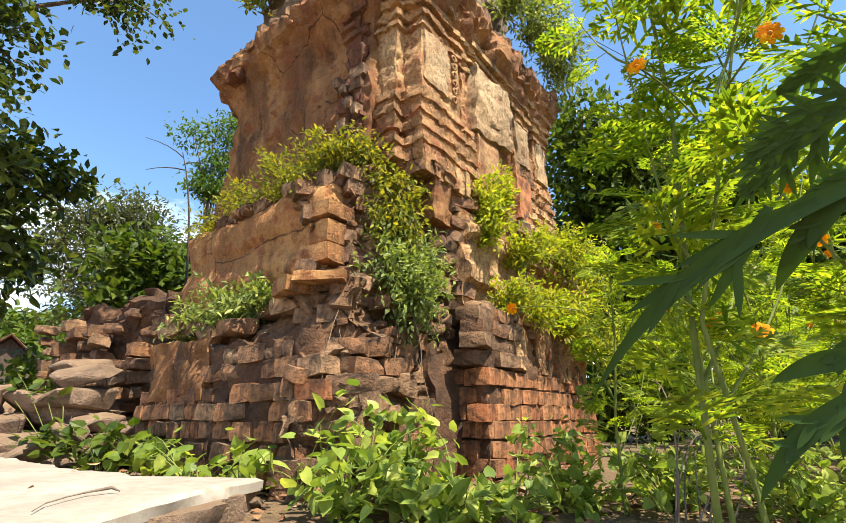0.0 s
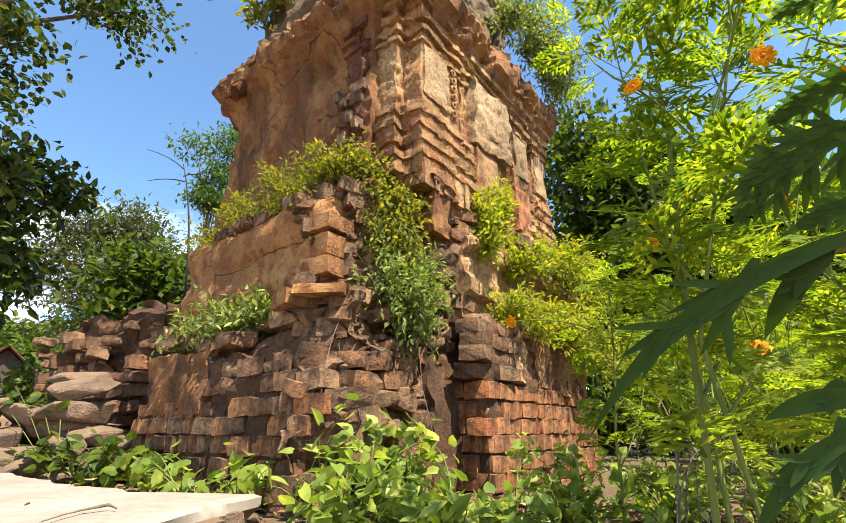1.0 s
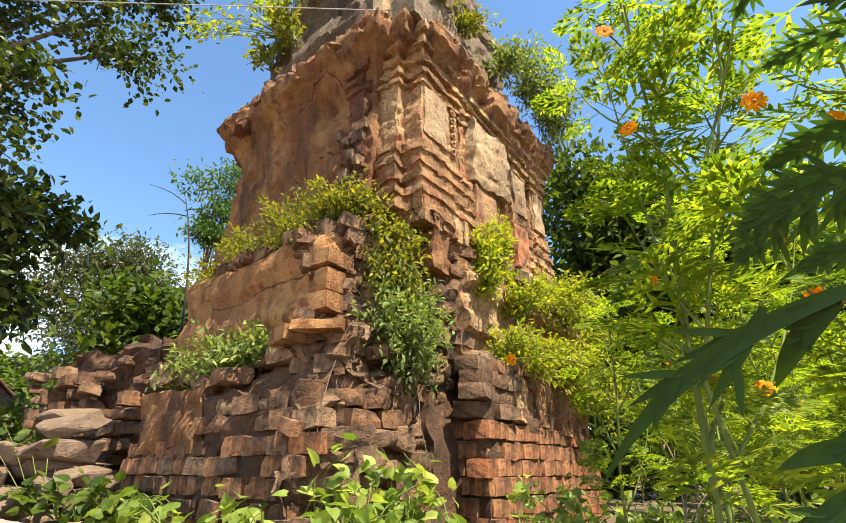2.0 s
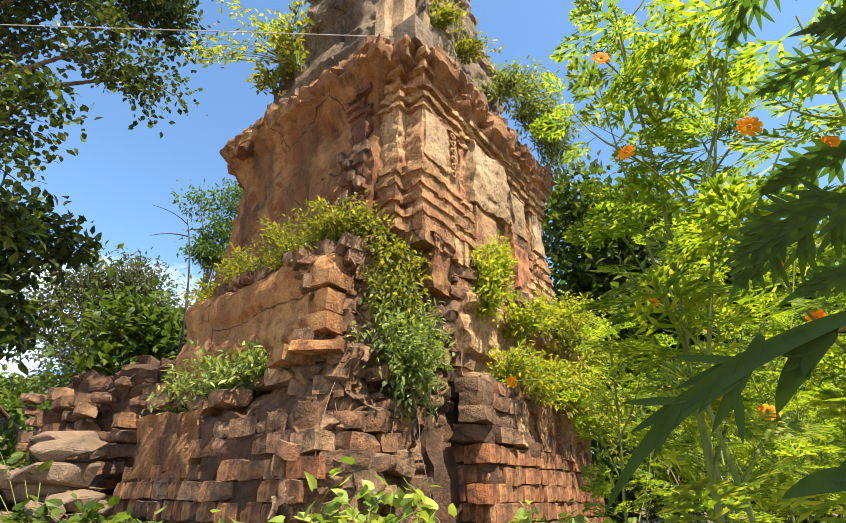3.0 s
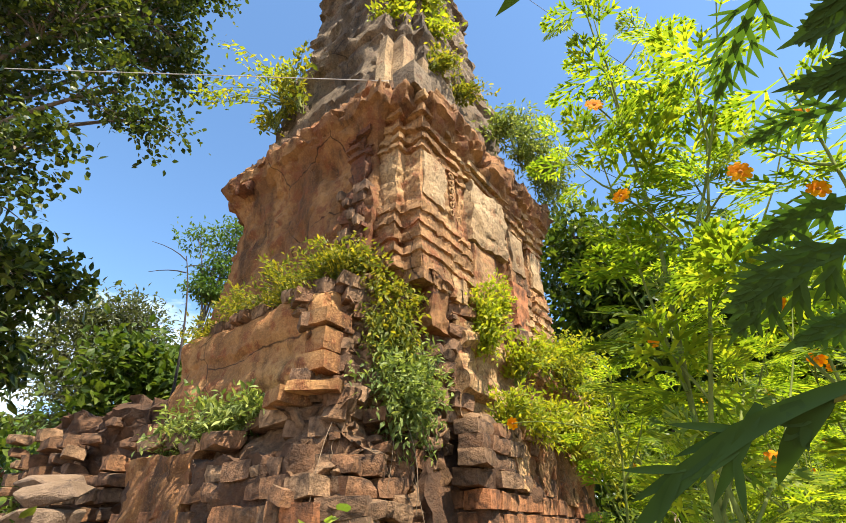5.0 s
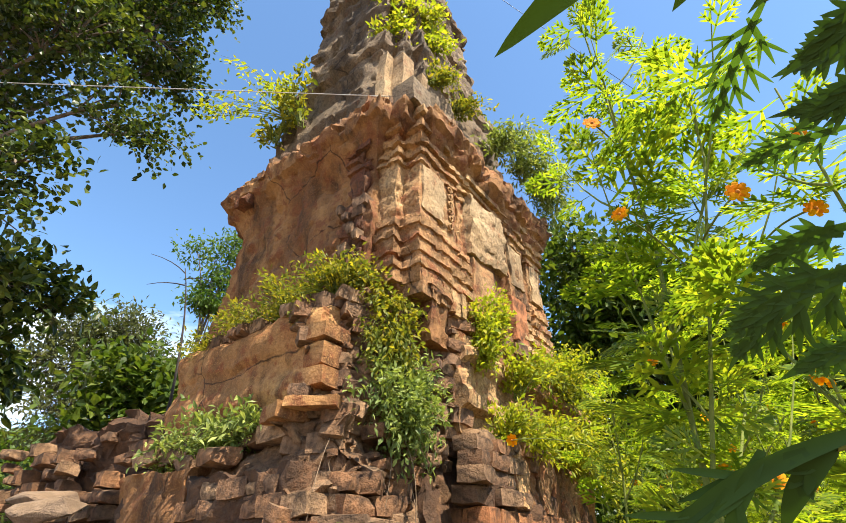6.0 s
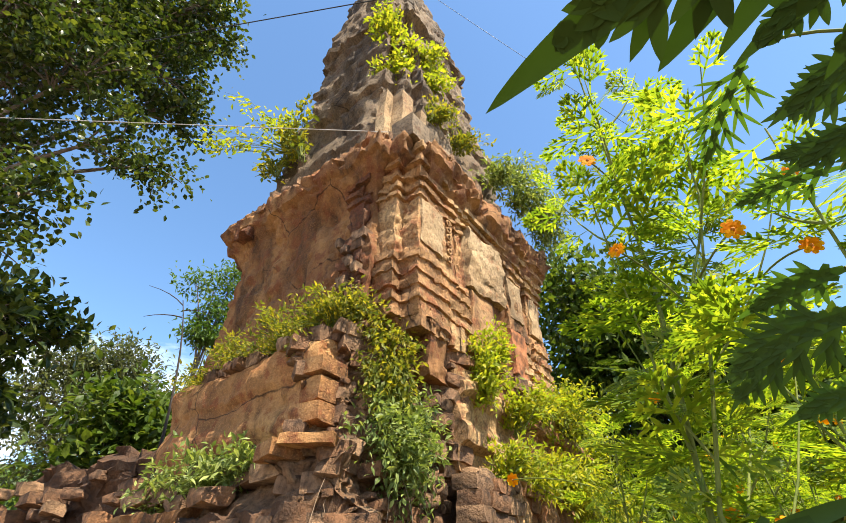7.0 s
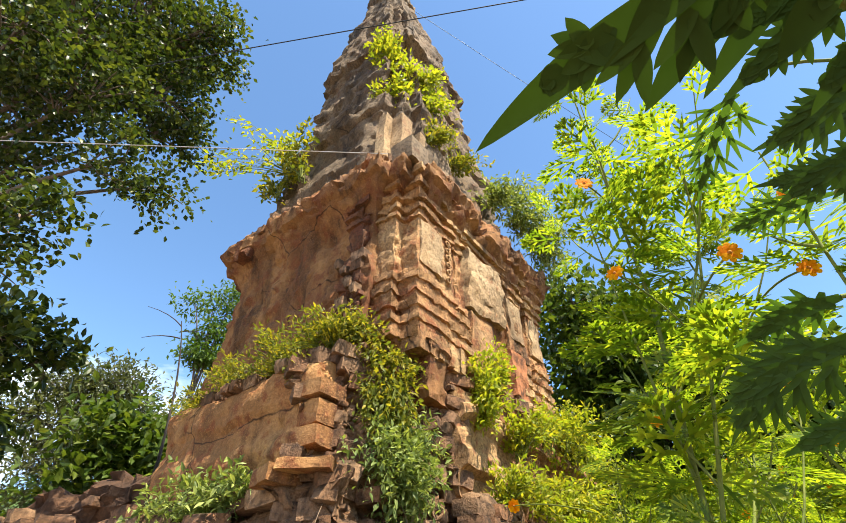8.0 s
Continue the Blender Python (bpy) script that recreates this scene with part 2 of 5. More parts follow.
def tubes(lines, sides=5):
    """Tapered round limbs. lines: (points, radii) pairs. Returns verts, faces."""
    V, F = [], []
    for pts, rad in lines:
        pts = [Vector(p) for p in pts]
        b0 = len(V)
        for i, p in enumerate(pts):
            d = (pts[min(i + 1, len(pts) - 1)] - pts[max(i - 1, 0)]).normalized()
            a = d.cross(Vector((0.31, 0.95, 0.11))).normalized()
            b = d.cross(a)
            for s in range(sides):
                w = 2 * math.pi * s / sides
                V.append(tuple(p + (a * math.cos(w) + b * math.sin(w)) * rad[i]))
        for i in range(len(pts) - 1):
            for s in range(sides):
                q = b0 + i * sides
                F.append((q + s, q + (s + 1) % sides, q + sides + (s + 1) % sides, q + sides + s))
    return V, F


# leaf blades: y along the blade, z its upper side
OVAL = (np.array([(0, 0, 0), (-.5, .38, .05), (.5, .38, .05), (0, .45, 0), (-.34, .72, .0), (.34, .72, .0), (0, 1, -.12)]),
        [(0, 2, 3), (2, 5, 3), (5, 6, 3), (0, 3, 1), (3, 4, 1), (3, 6, 4)])
HEART = (np.array([(0, 0, 0), (-.36, -.10, .05), (-.52, .22, .08), (-.38, .58, .03), (0, 1, -.15), (.38, .58, .03), (.52, .22, .08), (.36, -.10, .05), (0, .4, -.02)]),
         [(0, 8, 1), (1, 8, 2), (2, 8, 3), (3, 8, 4), (4, 8, 5), (5, 8, 6), (6, 8, 7), (7, 8, 0)])
DIAMOND = (np.array([(0, 0, 0), (-.5, .45, .06), (.5, .45, .06), (0, 1, -.08)]), [(0, 2, 3), (0, 3, 1)])


def cosmos_leaf():
    """A twice-cut cosmos leaf, one long: narrow lobes on both sides of a winged rib."""
    V, F = [], []

    def blade(x, y, ang, ln, wd):
        c, s = math.cos(ang), math.sin(ang)
        b = len(V)
        for px, py in ((-.22, 0), (.22, 0), (-.5, .34), (.5, .34), (-.34, .68), (.34, .68), (0, 1)):
            lx, ly = px * wd, py * ln
            wx, wy = x + lx * c + ly * s, y - lx * s + ly * c
            V.append((wx, wy, 0.05 * abs(px) * ln - 0.16 * (wx * wx + max(0, wy - .3) ** 2)))
        F.extend([(b, b + 1, b + 3, b + 2), (b + 2, b + 3, b + 5, b + 4), (b + 4, b + 5, b + 6)])

    blade(0, 0, 0, 1.0, 0.040)
    for t, ln, a in ((.26, .44, 54), (.44, .43, 47), (.62, .34, 40), (.79, .22, 32)):
        for side in (-1, 1):
            ang = side * radians(a)
            blade(0, t, ang, ln, 0.056)
            for q, l2 in ((.36, .44), (.62, .32)):
                x, y = math.sin(ang) * ln * q, t + math.cos(ang) * ln * q
                for s2 in (-1, 1):
                    blade(x, y, ang + s2 * radians(38), ln * l2, 0.050)
    blade(0, .72, 0, .30, 0.060)
    return np.array(V), F


COSMOS = cosmos_leaf()


def leaves(template, items, rng):
    """items: (place, direction, length, width factor). Returns verts and faces of all the blades."""
    T, tf = template
    k = len(T)
    P = np.array([i[0] for i in items], float)
    D = np.array([i[1] for i in items], float)
    D /= np.linalg.norm(D, axis=1)[:, None] + 1e-9
    S = np.array([i[2] for i in items], float)
    Wf = np.array([i[3] for i in items], float)
    up = np.array((0, 0, 1.0)) + rng.normal(0, 0.45, (len(P), 3))
    X = np.cross(D, up)
    X /= np.linalg.norm(X, axis=1)[:, None] + 1e-9
    Zn = np.cross(X, D)
    V = P[:, None] + S[:, None, None] * (T[None, :, 0:1] * X[:, None] * Wf[:, None, None] + T[None, :, 1:2] * D[:, None] + T[None, :, 2:3] * Zn[:, None])
    base = np.arange(len(P)) * k
    F = [tuple(int(b) + j for j in f) for b in base for f in tf]
    return V.reshape(-1, 3), F


def bezier(a, b, c, n):
    a, b, c = Vector(a), Vector(b), Vector(c)
    return [a * (1 - t) ** 2 + b * 2 * t * (1 - t) + c * t * t for t in (i / n for i in range(n + 1))]


# ---------------------------------------------------------------- ground
def smooth01(t):
    t = max(0.0, min(1.0, t))
    return t * t * (3 - 2 * t)


def ground_z(x, y):
    """Level round the ruin, falling towards the path in front of it."""
    z = -0.80 * smooth01((1.62 - y - 0.15 * abs(x)) / 1.5)
    r = math.hypot(x, y)
    if r < 12:
        z += 0.035 * noise.noise((x * 1.3, y * 1.3, 0)) + 0.016 * noise.noise((x * 6, y * 6, 3))
    if r > 30:
        z += 0.4 * noise.noise((x * 0.03, y * 0.03, 7)) * min(1, (r - 30) / 60)
    return z


def axis(lo, hi, step, far):
    a = list(np.arange(lo, hi + 1e-6, step))
    d, left, right = step, lo, hi
    while right < far:
        d *= 1.25
        left, right = left - d, right + d
        a = [left] + a + [right]
    return a


gx, gy = axis(-6, 5, 0.1, 900), axis(-2, 9, 0.1, 900)
gv = [(x, y, ground_z(x, y)) for y in gy for x in gx]
gw = len(gx)
gf = [(j * gw + i, j * gw + i + 1, (j + 1) * gw + i + 1, (j + 1) * gw + i) for j in range(len(gy) - 1) for i in range(gw - 1)]
thing("ground", "brown leaf-littered soil with patches of grass", "ground", me=mesh_of("ground", gv, gf, M_SOIL, True), kind="structure")


# ---------------------------------------------------------------- masonry helpers
def fbm(p, scale, octs=4):
    return noise.fractal(Vector(p) * scale, 1.0, 2.1, octs)


def rough(V, amp, scale, seed=0.0):
    """Weathering: every corner drifts by a noise of its place, so touching pieces stay together."""
    out = []
    for v in V:
        p = Vector(v) * scale + Vector((seed, seed * 0.7, -seed))
        d = noise.noise_vector(p) + 0.45 * noise.noise_vector(p * 2.7) + 0.22 * noise.noise_vector(p * 6.3)
        out.append((v[0] + d.x * amp, v[1] + d.y * amp, v[2] + d.z * amp * 0.7))
    return out


def grid_faces(nu, nv, base=0, closed=False):
    F = []
    for j in range(nv - 1):
        for i in range(nu if closed else nu - 1):
            a, b = base + j * nu + i, base + j * nu + (i + 1) % nu
            F.append((a, b, b + nu, a + nu))
    return F


def loft(rows, outline, step=0.04, cap=True):
    """A closed wall through outlines. rows: (z, ...) ; outline(row) gives the same number of corners each time."""
    full = [rows[0]]
    for a, b in zip(rows, rows[1:]):
        n = max(1, round(math.dist((a[0], a[1]), (b[0], b[1])) / step))
        for i in range(1, n + 1):
            full.append(tuple(p + (q - p) * i / n for p, q in zip(a, b)))
    first = outline(rows[0])
    cuts = [max(1, round(math.dist(p, q) / step)) for p, q in zip(first, first[1:] + first[:1])]
    V = []
    for r in full:
        o = outline(r)
        for (p, q), n in zip(zip(o, o[1:] + o[:1]), cuts):
            for i in range(n):
                V.append((p[0] + (q[0] - p[0]) * i / n, p[1] + (q[1] - p[1]) * i / n, r[0]))
    nu = sum(cuts)
    F = grid_faces(nu, len(full), 0, True)
    if cap:
        F.append(tuple(range(nu))[::-1])
        F.append(tuple(range(len(V) - nu, len(V))))
    return V, F


def redent(h, s, cx=0.0, cy=0.0):
    """A square of half width h whose four corners step back twice by s."""
    q = [(-h, h - 2 * s), (-h, -h + 2 * s), (-h + s, -h + 2 * s), (-h + s, -h + s), (-h + 2 * s, -h + s), (-h + 2 * s, -h)]
    pts = []
    for k in range(4):
        c, sn = math.cos(k * math.pi / 2), math.sin(k * math.pi / 2)
        pts += [(x * c - y * sn + cx, x * sn + y * c + cy) for x, y in q[1:]]
    return pts


def finish(name, V, F, mat, angle=38):
    me = mesh_of(name, V, F, mat, True)
    me.set_sharp_from_angle(angle=radians(angle))
    return me


def rough_box(x0, x1, y0, y1, z0, z1, step, amp, scale, seed=0.0):
    V, F = [], []

    def sheet(o, a, b):
        o, a, b = Vector(o), Vector(a), Vector(b)
        nu, nv = max(2, round(a.length / step) + 1), max(2, round(b.length / step) + 1)
        base = len(V)
        for j in range(nv):
            for i in range(nu):
                V.append(tuple(o + a * (i / (nu - 1)) + b * (j / (nv - 1))))
        F.extend(grid_faces(nu, nv, base))

    X, Y, Zd = (x1 - x0, 0, 0), (0, y1 - y0, 0), (0, 0, z1 - z0)
    sheet((x0, y0, z0), X, Zd)
    sheet((x1, y1, z0), (x0 - x1, 0, 0), Zd)
    sheet((x0, y1, z0), (0, y0 - y1, 0), Zd)
    sheet((x1, y0, z0), Y, Zd)
    sheet((x0, y0, z1), X, Y)
    sheet((x0, y1, z0), X, (0, y0 - y1, 0))
    # weld the six sheets into one skin
    keep, seen, merged = {}, [], []
    for v in V:
        key = (round(v[0], 4), round(v[1], 4), round(v[2], 4))
        if key not in keep:
            keep[key] = len(merged)
            merged.append(v)
        seen.append(keep[key])
    F = [tuple(seen[i] for i in f) for f in F]
    return rough(merged, amp, scale, seed), F


def moulded(x0, x1, y0, y1, profile, step=0.05, amp=0.012, seed=0.0):
    """A pillar or band of rectangular plan whose faces step in and out. profile: (z, out)."""
    V, F = loft(profile, lambda r: [(x0 - r[1], y1 + r[1]), (x0 - r[1], y0 - r[1]), (x1 + r[1], y0 - r[1]), (x1 + r[1], y1 + r[1])], step)
    return rough(V, amp, 5.0, seed), F


def steps_of(*bands):
    """A stepped profile out of (z0, z1, out) bands."""
    out = []
    for a, b, o in bands:
        out += [(a, o * .7), (b, o * .7)]
    return out


# ---------------------------------------------------------------- the stupa
STUPA = pose(-0.484, 4.043, 0, 0, 0, 52.1)
GARDEN = pose(-0.37, 4.07, 0, 0, 0, 48.1)      # the frame in which plants and the fallen wing are placed
stupa = thing("stupa", "ruined brick stupa with flaking ochre stucco, overgrown with creepers", "stupa", STUPA)

# stepped core of the foot
V, F = loft([(-0.5, 1.30, .16), (0.45, 1.28, .16), (0.80, 1.22, .16), (1.15, 1.16, .2), (1.6, 1.10, .16), (1.95, 1.06, .14)], lambda r: redent(r[1], r[2], .15, -.04), 0.045)
part("rubble_core", finish("rubble_core", rough(V, 0.06, 3.2), F, M_CORE, 60), stupa, "crumbling dark brick core")

# stucco-covered plinth under the body; its front corner has fallen away
V, F = loft([(1.00, -.03), (1.10, -.01), (1.13, .012), (1.20, .016), (1.26, -.004), (1.38, -.012), (1.42, .014), (1.54, .018), (1.60, .012), (1.66, -.04)],
            lambda r: [(-1.33 - r[1], .62), (-1.33 - r[1], -.95), (-.75, -.95), (-.75, .62)], 0.025)
V = rough(V, 0.035, 2.6, 4.0)
V = [(x + .05 * max(0, fbm((x, y, z), 5.5) - .15), y, z - .10 * max(0, fbm((x, y, 0), 3.0)) * (z > 1.55)) for x, y, z in V]
part("plinth_wall", finish("plinth_wall", V, F, M_PLINTH), stupa, "cracked orange stucco plinth with mouldings")
V, F = loft([(0.98, -.02), (1.10, -.02), (1.13, .04), (1.20, .04), (1.24, -.01), (1.40, -.02), (1.44, .03), (1.52, .03), (1.56, -.03), (1.64, -.03)],
            lambda r: [(-.55, -.8), (-.55, -1.36 - r[1]), (1.6, -1.36 - r[1]), (1.6, -.8)], 0.04)
part("plinth_wall", finish("plinth_wall", rough(V, 0.05, 3.0, 9.0), F, M_TRIM), stupa, "broken cream stucco plinth under creepers")

# body with coved cornice, set out in its own metres and then seated on the plinth
def seat(V):
    return [(x * .93 - .202, y * .93 - .20, z * .93 + .024) for x, y, z in V]


BODY = [(1.55, .08, .17), (1.86, .07, .17), (1.90, .11, .17), (1.98, .10, .17), (2.02, .05, .17), (2.2, .03, .17), (2.6, .02, .17), (2.95, 0, .17), (3.10, .0, .17), (3.22, .03, .17),
        (3.32, .07, .17), (3.40, .13, .17), (3.45, .16, .17), (3.48, .21, .17), (3.60, .235, .17), (3.66, .225, .17), (3.72, .17, .17), (3.82, .10, .17), (4.0, -.04, .17)]
V, F = loft(BODY, lambda r: [(-.93 + (x + .93) * .95, -1.15 + (y + 1.15) * .90) for x, y in redent(1.37 + r[1], r[2], .44, .22)], 0.028)
V = rough(V, 0.04, 2.2, 1.0)
W2 = []
for x, y, z in V:
    # stucco scars, washed-out gullies below a crumbled eave
    k = 0.060 * max(0.0, fbm((x, y, z), 3.0)) + 0.10 * max(0.0, fbm((x, y, z), 5.0) - 0.05) * smooth01((z - 3.30) / 0.25)
    k += 0.012 * fbm((x, y, z), 15.0) + 0.035 * max(0.0, fbm((x * 3, y * 3, z * .5), 2.2) - .1) * (x < -.7) * (z < 3.4)
    W2.append((.44 + (x - .44) * (1 - k), .22 + (y - .22) * (1 - k), z - 0.35 * k * (z > 3.4)))
part("body_wall", finish("body_wall", seat(W2), F, M_BODY, 30), stupa, "flaking ochre stucco body with a coved cornice")

PIL = steps_of((1.93, 1.99, .10), (1.995, 2.05, .06), (2.055, 2.12, .09), (2.13, 2.18, .04), (2.185, 2.25, .07), (2.26, 2.31, .03), (2.315, 2.38, .055), (2.39, 2.44, .02), (2.445, 2.51, .045), (2.52, 2.58, .015), (2.585, 3.08, .0),
               (3.085, 3.12, .035), (3.125, 3.17, .01), (3.175, 3.22, .055), (3.225, 3.27, .025), (3.275, 3.33, .08), (3.335, 3.39, .05), (3.395, 3.46, .115), (3.465, 3.52, .08), (3.525, 3.60, .15))
for x0, x1, y0, y1, seed in ((-.76, -.28, -1.19, -.9, 1), (.66, 1.02, -1.18, -.9, 2), (-.86, -.66, -1.03, -.8, 3), (-.965, -.86, -.80, -.60, 4), (-.20, -.12, -1.175, -.9, 6), (1.16, 1.46, -1.17, -.9, 7), (1.54, 1.66, -1.02, -.8, 5)):
    V, F = moulded(x0, x1, y0, y1, PIL, 0.02, 0.016, seed * 3.1)
    wear = {4: .10, 5: .07}.get(seed, .04)
    mx, my = (x0 + x1) / 2, (y0 + y1) / 2
    out = []
    for x, y, z in V:
        k = wear * max(0.0, fbm((x + seed, y, z), 7.0) + .05) + wear * 1.2 * max(0.0, fbm((x, y, z + seed), 2.6) - .1) + .012 * fbm((x, y, z), 21.0)
        w = k / max(.12, math.hypot(x - mx, y - my))
        out.append((x + (mx - x) * min(.6, w), y + (my - y) * min(.6, w), z - .15 * k))
    pil = part("pilaster", finish("pilaster", seat(out), F, M_SCAR if seed == 4 else M_TRIM, 30), stupa, "stucco pilaster with stacked mouldings" if seed < 3 else "")
    if seed in (1, 2, 7):
        xa, xb = (x0 + .03, x1 - (.16 if seed == 1 else .04))
        V, F = rough_box(xa, xb, y0 - .014, y0 + .03, 2.62, 3.06, 0.025, 0.018, 6, seed)
        part("inset_panel", finish("inset_panel", seat(V), F, M_PANEL), pil, "pale smooth stucco panel")
    if seed == 1:
        # scroll ornament beside the panel
        for i in range(6):
            cz, cx = 2.64 + i * 0.078, x1 - .075
            curl = [([(cx + 0.034 * math.cos(w) * (1 - w / 11), y0 - 0.014, cz + 0.036 * math.sin(w) * (1 - w / 11)) for w in np.linspace(0, 7.2, 15)], [0.010] * 15)]
            V, F = tubes(curl, 5)
            part("scroll", mesh_of("scroll", seat(rough(V, 0.006, 9)), F, M_TRIM, True), pil, "worn moulded scroll")

# false door panel between the pilasters
V, F = rough_box(-.08, .54, -1.225, -1.05, 2.55, 3.20, 0.03, 0.03, 3.4, 8)
V = [(x, y + 0.022 * fbm((x, y, z), 14), z + .12 * max(0, x - .1) * (z < 2.7)) for x, y, z in V]
panel = part("false_door", finish("false_door", seat(V), F, M_PANEL), stupa, "pale scarred relief panel on the wall")
for z0, z1, o in ((3.21, 3.25, .02), (3.26, 3.31, .05), (3.32, 3.38, .09)):
    V, F = rough_box(-.14, .62, -1.16 - o, -1.05, z0, z1, 0.04, 0.015, 6, z0)
    part("lintel", finish("lintel", seat(V), F, M_TRIM), panel)
V, F = rough_box(-.06, .30, -1.21, -1.05, 1.98, 2.52, 0.04, 0.03, 4, 5)
part("sill_block", finish("sill_block", seat(V), F, M_TRIM), panel)
V, F = rough_box(.58, .84, -1.24, -1.05, 1.98, 2.42, 0.04, 0.03, 5, 6)
part("sill_block", finish("sill_block", seat(V), F, M_BRICK), panel)

# carved lotus block at the foot of the corner
V, F = [], []
for i in range(9):
    a, b = rough_box(-.80 + i * .06, -.745 + i * .06, -1.255 + .012 * (i % 2), -1.0, 1.84, 2.02, 0.03, 0.02, 7, i)
    F += [tuple(q + len(V) for q in f) for f in b]
    V += a
part("lotus_moulding", finish("lotus_moulding", seat(V), F, M_TRIM), stupa, "grey carved lotus petal moulding")

# storeys and spire, leaning a little
def lean(z):
    return 0.045 * max(0.0, z - 5.3)


SPIRE = [(3.5, 1.12, .17), (4.1, 1.08, .17), (4.75, 1.03, .15), (4.80, 1.07, .15), (4.9, 1.07, .15), (4.96, 1.0, .14), (5.3, .96, .14), (5.5, .91, .13), (5.8, .89, .13), (5.86, .92, .13), (5.95, .91, .13),
         (6.05, .86, .12), (6.5, .82, .12), (6.75, .83, .12), (6.82, .90, .12), (6.9, .88, .12), (6.98, .79, .11), (7.3, .77, .10), (7.8, .73, .10), (8.3, .66, .085), (8.9, .55, .075), (9.5, .42, .06), (9.95, .33, .05),
         (10.0, .37, .05), (10.25, .38, .05), (10.3, .31, .04), (11.2, .2, .03), (12.3, .09, .012), (12.6, .03, .004)]
V, F = loft(SPIRE, lambda r: redent(r[1], r[2], .09 - .614 * lean(r[0]), -.07 + .789 * lean(r[0])), 0.045)
V = rough(V, 0.07, 2.4, 3.0)
V = [(x * (1 - .10 * max(0, fbm((x, y, z), 4.2))), y * (1 - .10 * max(0, fbm((x, y, z), 4.2))), z) for x, y, z in V]
V = [(x + .02 * fbm((x, y, z), 13), y + .02 * fbm((x, y, z + 5), 13), z) for x, y, z in V]
part("spire", finish("spire", V, F, M_SPIRE, 32), stupa, "grey weathered stucco spire in shrinking storeys")
# pale antefix posts and fallen edge blocks on the cornice
for x, y, w, z0, z1, s in ((-.98, -.93, .05, 3.6, 4.42, 1), (-.86, -1.04, .075, 3.6, 4.40, 2), (-.98, -1.26, .11, 3.40, 3.66, 3), (-.66, -1.10, .05, 3.6, 4.3, 5)):
    V, F = rough_box(x - w, x + w, y - w, y + w, z0, z1, 0.04, 0.016, 5, s)
    part("antefix", finish("antefix", V, F, M_PANEL if s != 3 else M_SPIRE), stupa, "weathered stucco corner post")


# ---------------------------------------------------------------- bricks and fallen stones
def brick_mesh(name, mat, seed, sx=0.21, sy=0.13, sz=0.078, wear=1.0):
    """A worn brick: rounded arrises, a chipped corner or two, uneven faces."""
    rg = random.Random(seed)
    bm = bmesh.new()
    bmesh.ops.create_cube(bm, size=1)
    bmesh.ops.subdivide_edges(bm, edges=bm.edges[:], cuts=1, use_grid_fill=True)
    chip = [Vector([rg.choice((-.5, .5)) for _ in range(3)]) for _ in range(2)]
    for v in bm.verts:
        ends = sum(abs(c) > .4 for c in v.co)
        k = {3: rg.uniform(.91, .98), 2: rg.uniform(.95, 1.0), 1: rg.uniform(.99, 1.03)}.get(ends, 1.0)
        if any((v.co - c).length < .1 for c in chip):
            k *= 1 - .12 * wear
        v.co = Vector((v.co.x * sx, v.co.y * sy, v.co.z * sz)) * k + Vector([rg.uniform(-.006, .006) * wear for _ in range(3)])
    me = bpy.data.meshes.new(name)
    bm.to_mesh(me)
    bm.free()
    me.materials.append(mat)
    me.polygons.foreach_set("use_smooth", [True] * len(me.polygons))
    me.set_sharp_from_angle(angle=radians(40))
    return me


def stone_mesh(name, mat, seed, size):
    rg = random.Random(seed)
    bm = bmesh.new()
    for _ in range(15):
        p = Vector([rg.uniform(-1, 1) for _ in range(3)])
        k = max(abs(c) for c in p)
        p = p / k * rg.uniform(.78, 1.0)
        bm.verts.new(Vector((p.x * size[0], p.y * size[1], p.z * size[2])) * .5)
    bmesh.ops.convex_hull(bm, input=bm.verts[:])
    for v in [v for v in bm.verts if not v.link_faces]:
        bm.verts.remove(v)
    bmesh.ops.bevel(bm, geom=bm.edges[:], offset=min(size) * .06, segments=1, affect="EDGES")
    me = bpy.data.meshes.new(name)
    bm.to_mesh(me)
    bm.free()
    me.materials.append(mat)
    return me


BRICKS = [brick_mesh("brick", M_BRICK, i, sz=.091, wear=.7) for i in range(6)]
WORN = [brick_mesh("brick", M_RUIN, 20 + i, 0.22, 0.16, 0.085, 1.0) for i in range(6)]
rg = random.Random(11)


def lay(x0, y0, x1, y1, zs, meshes, out, jit, parent, lengths=(.10, .19), lose=0.0):
    """Courses of bricks along a wall line, their outer faces towards out (left of the line is inwards)."""
    d = Vector((x1 - x0, y1 - y0, 0))
    L = d.length
    d.normalize()
    ang = math.degrees(math.atan2(d.y, d.x))
    for zi, z in enumerate(zs):
        s = -rg.uniform(0, .12)
        while s < L - .04:
            ln = rg.uniform(*lengths)
            if rg.random() > lose:
                p = Vector((x0, y0, 0)) + d * (s + ln / 2) + Vector((out[0], out[1], 0)) * rg.uniform(-jit, jit)
                ob = part("brick", rg.choice(meshes), parent, "", pose(p.x, p.y, z + rg.uniform(-.004, .004), rg.uniform(-3, 3) * jit * 40, rg.uniform(-2, 2) * jit * 40, ang + rg.uniform(-4, 4) * (1 + jit * 70)))
                ob.scale = ((ln - .002) / .21, rg.uniform(.92, 1.08), rg.uniform(.96, 1.04))
            s += ln


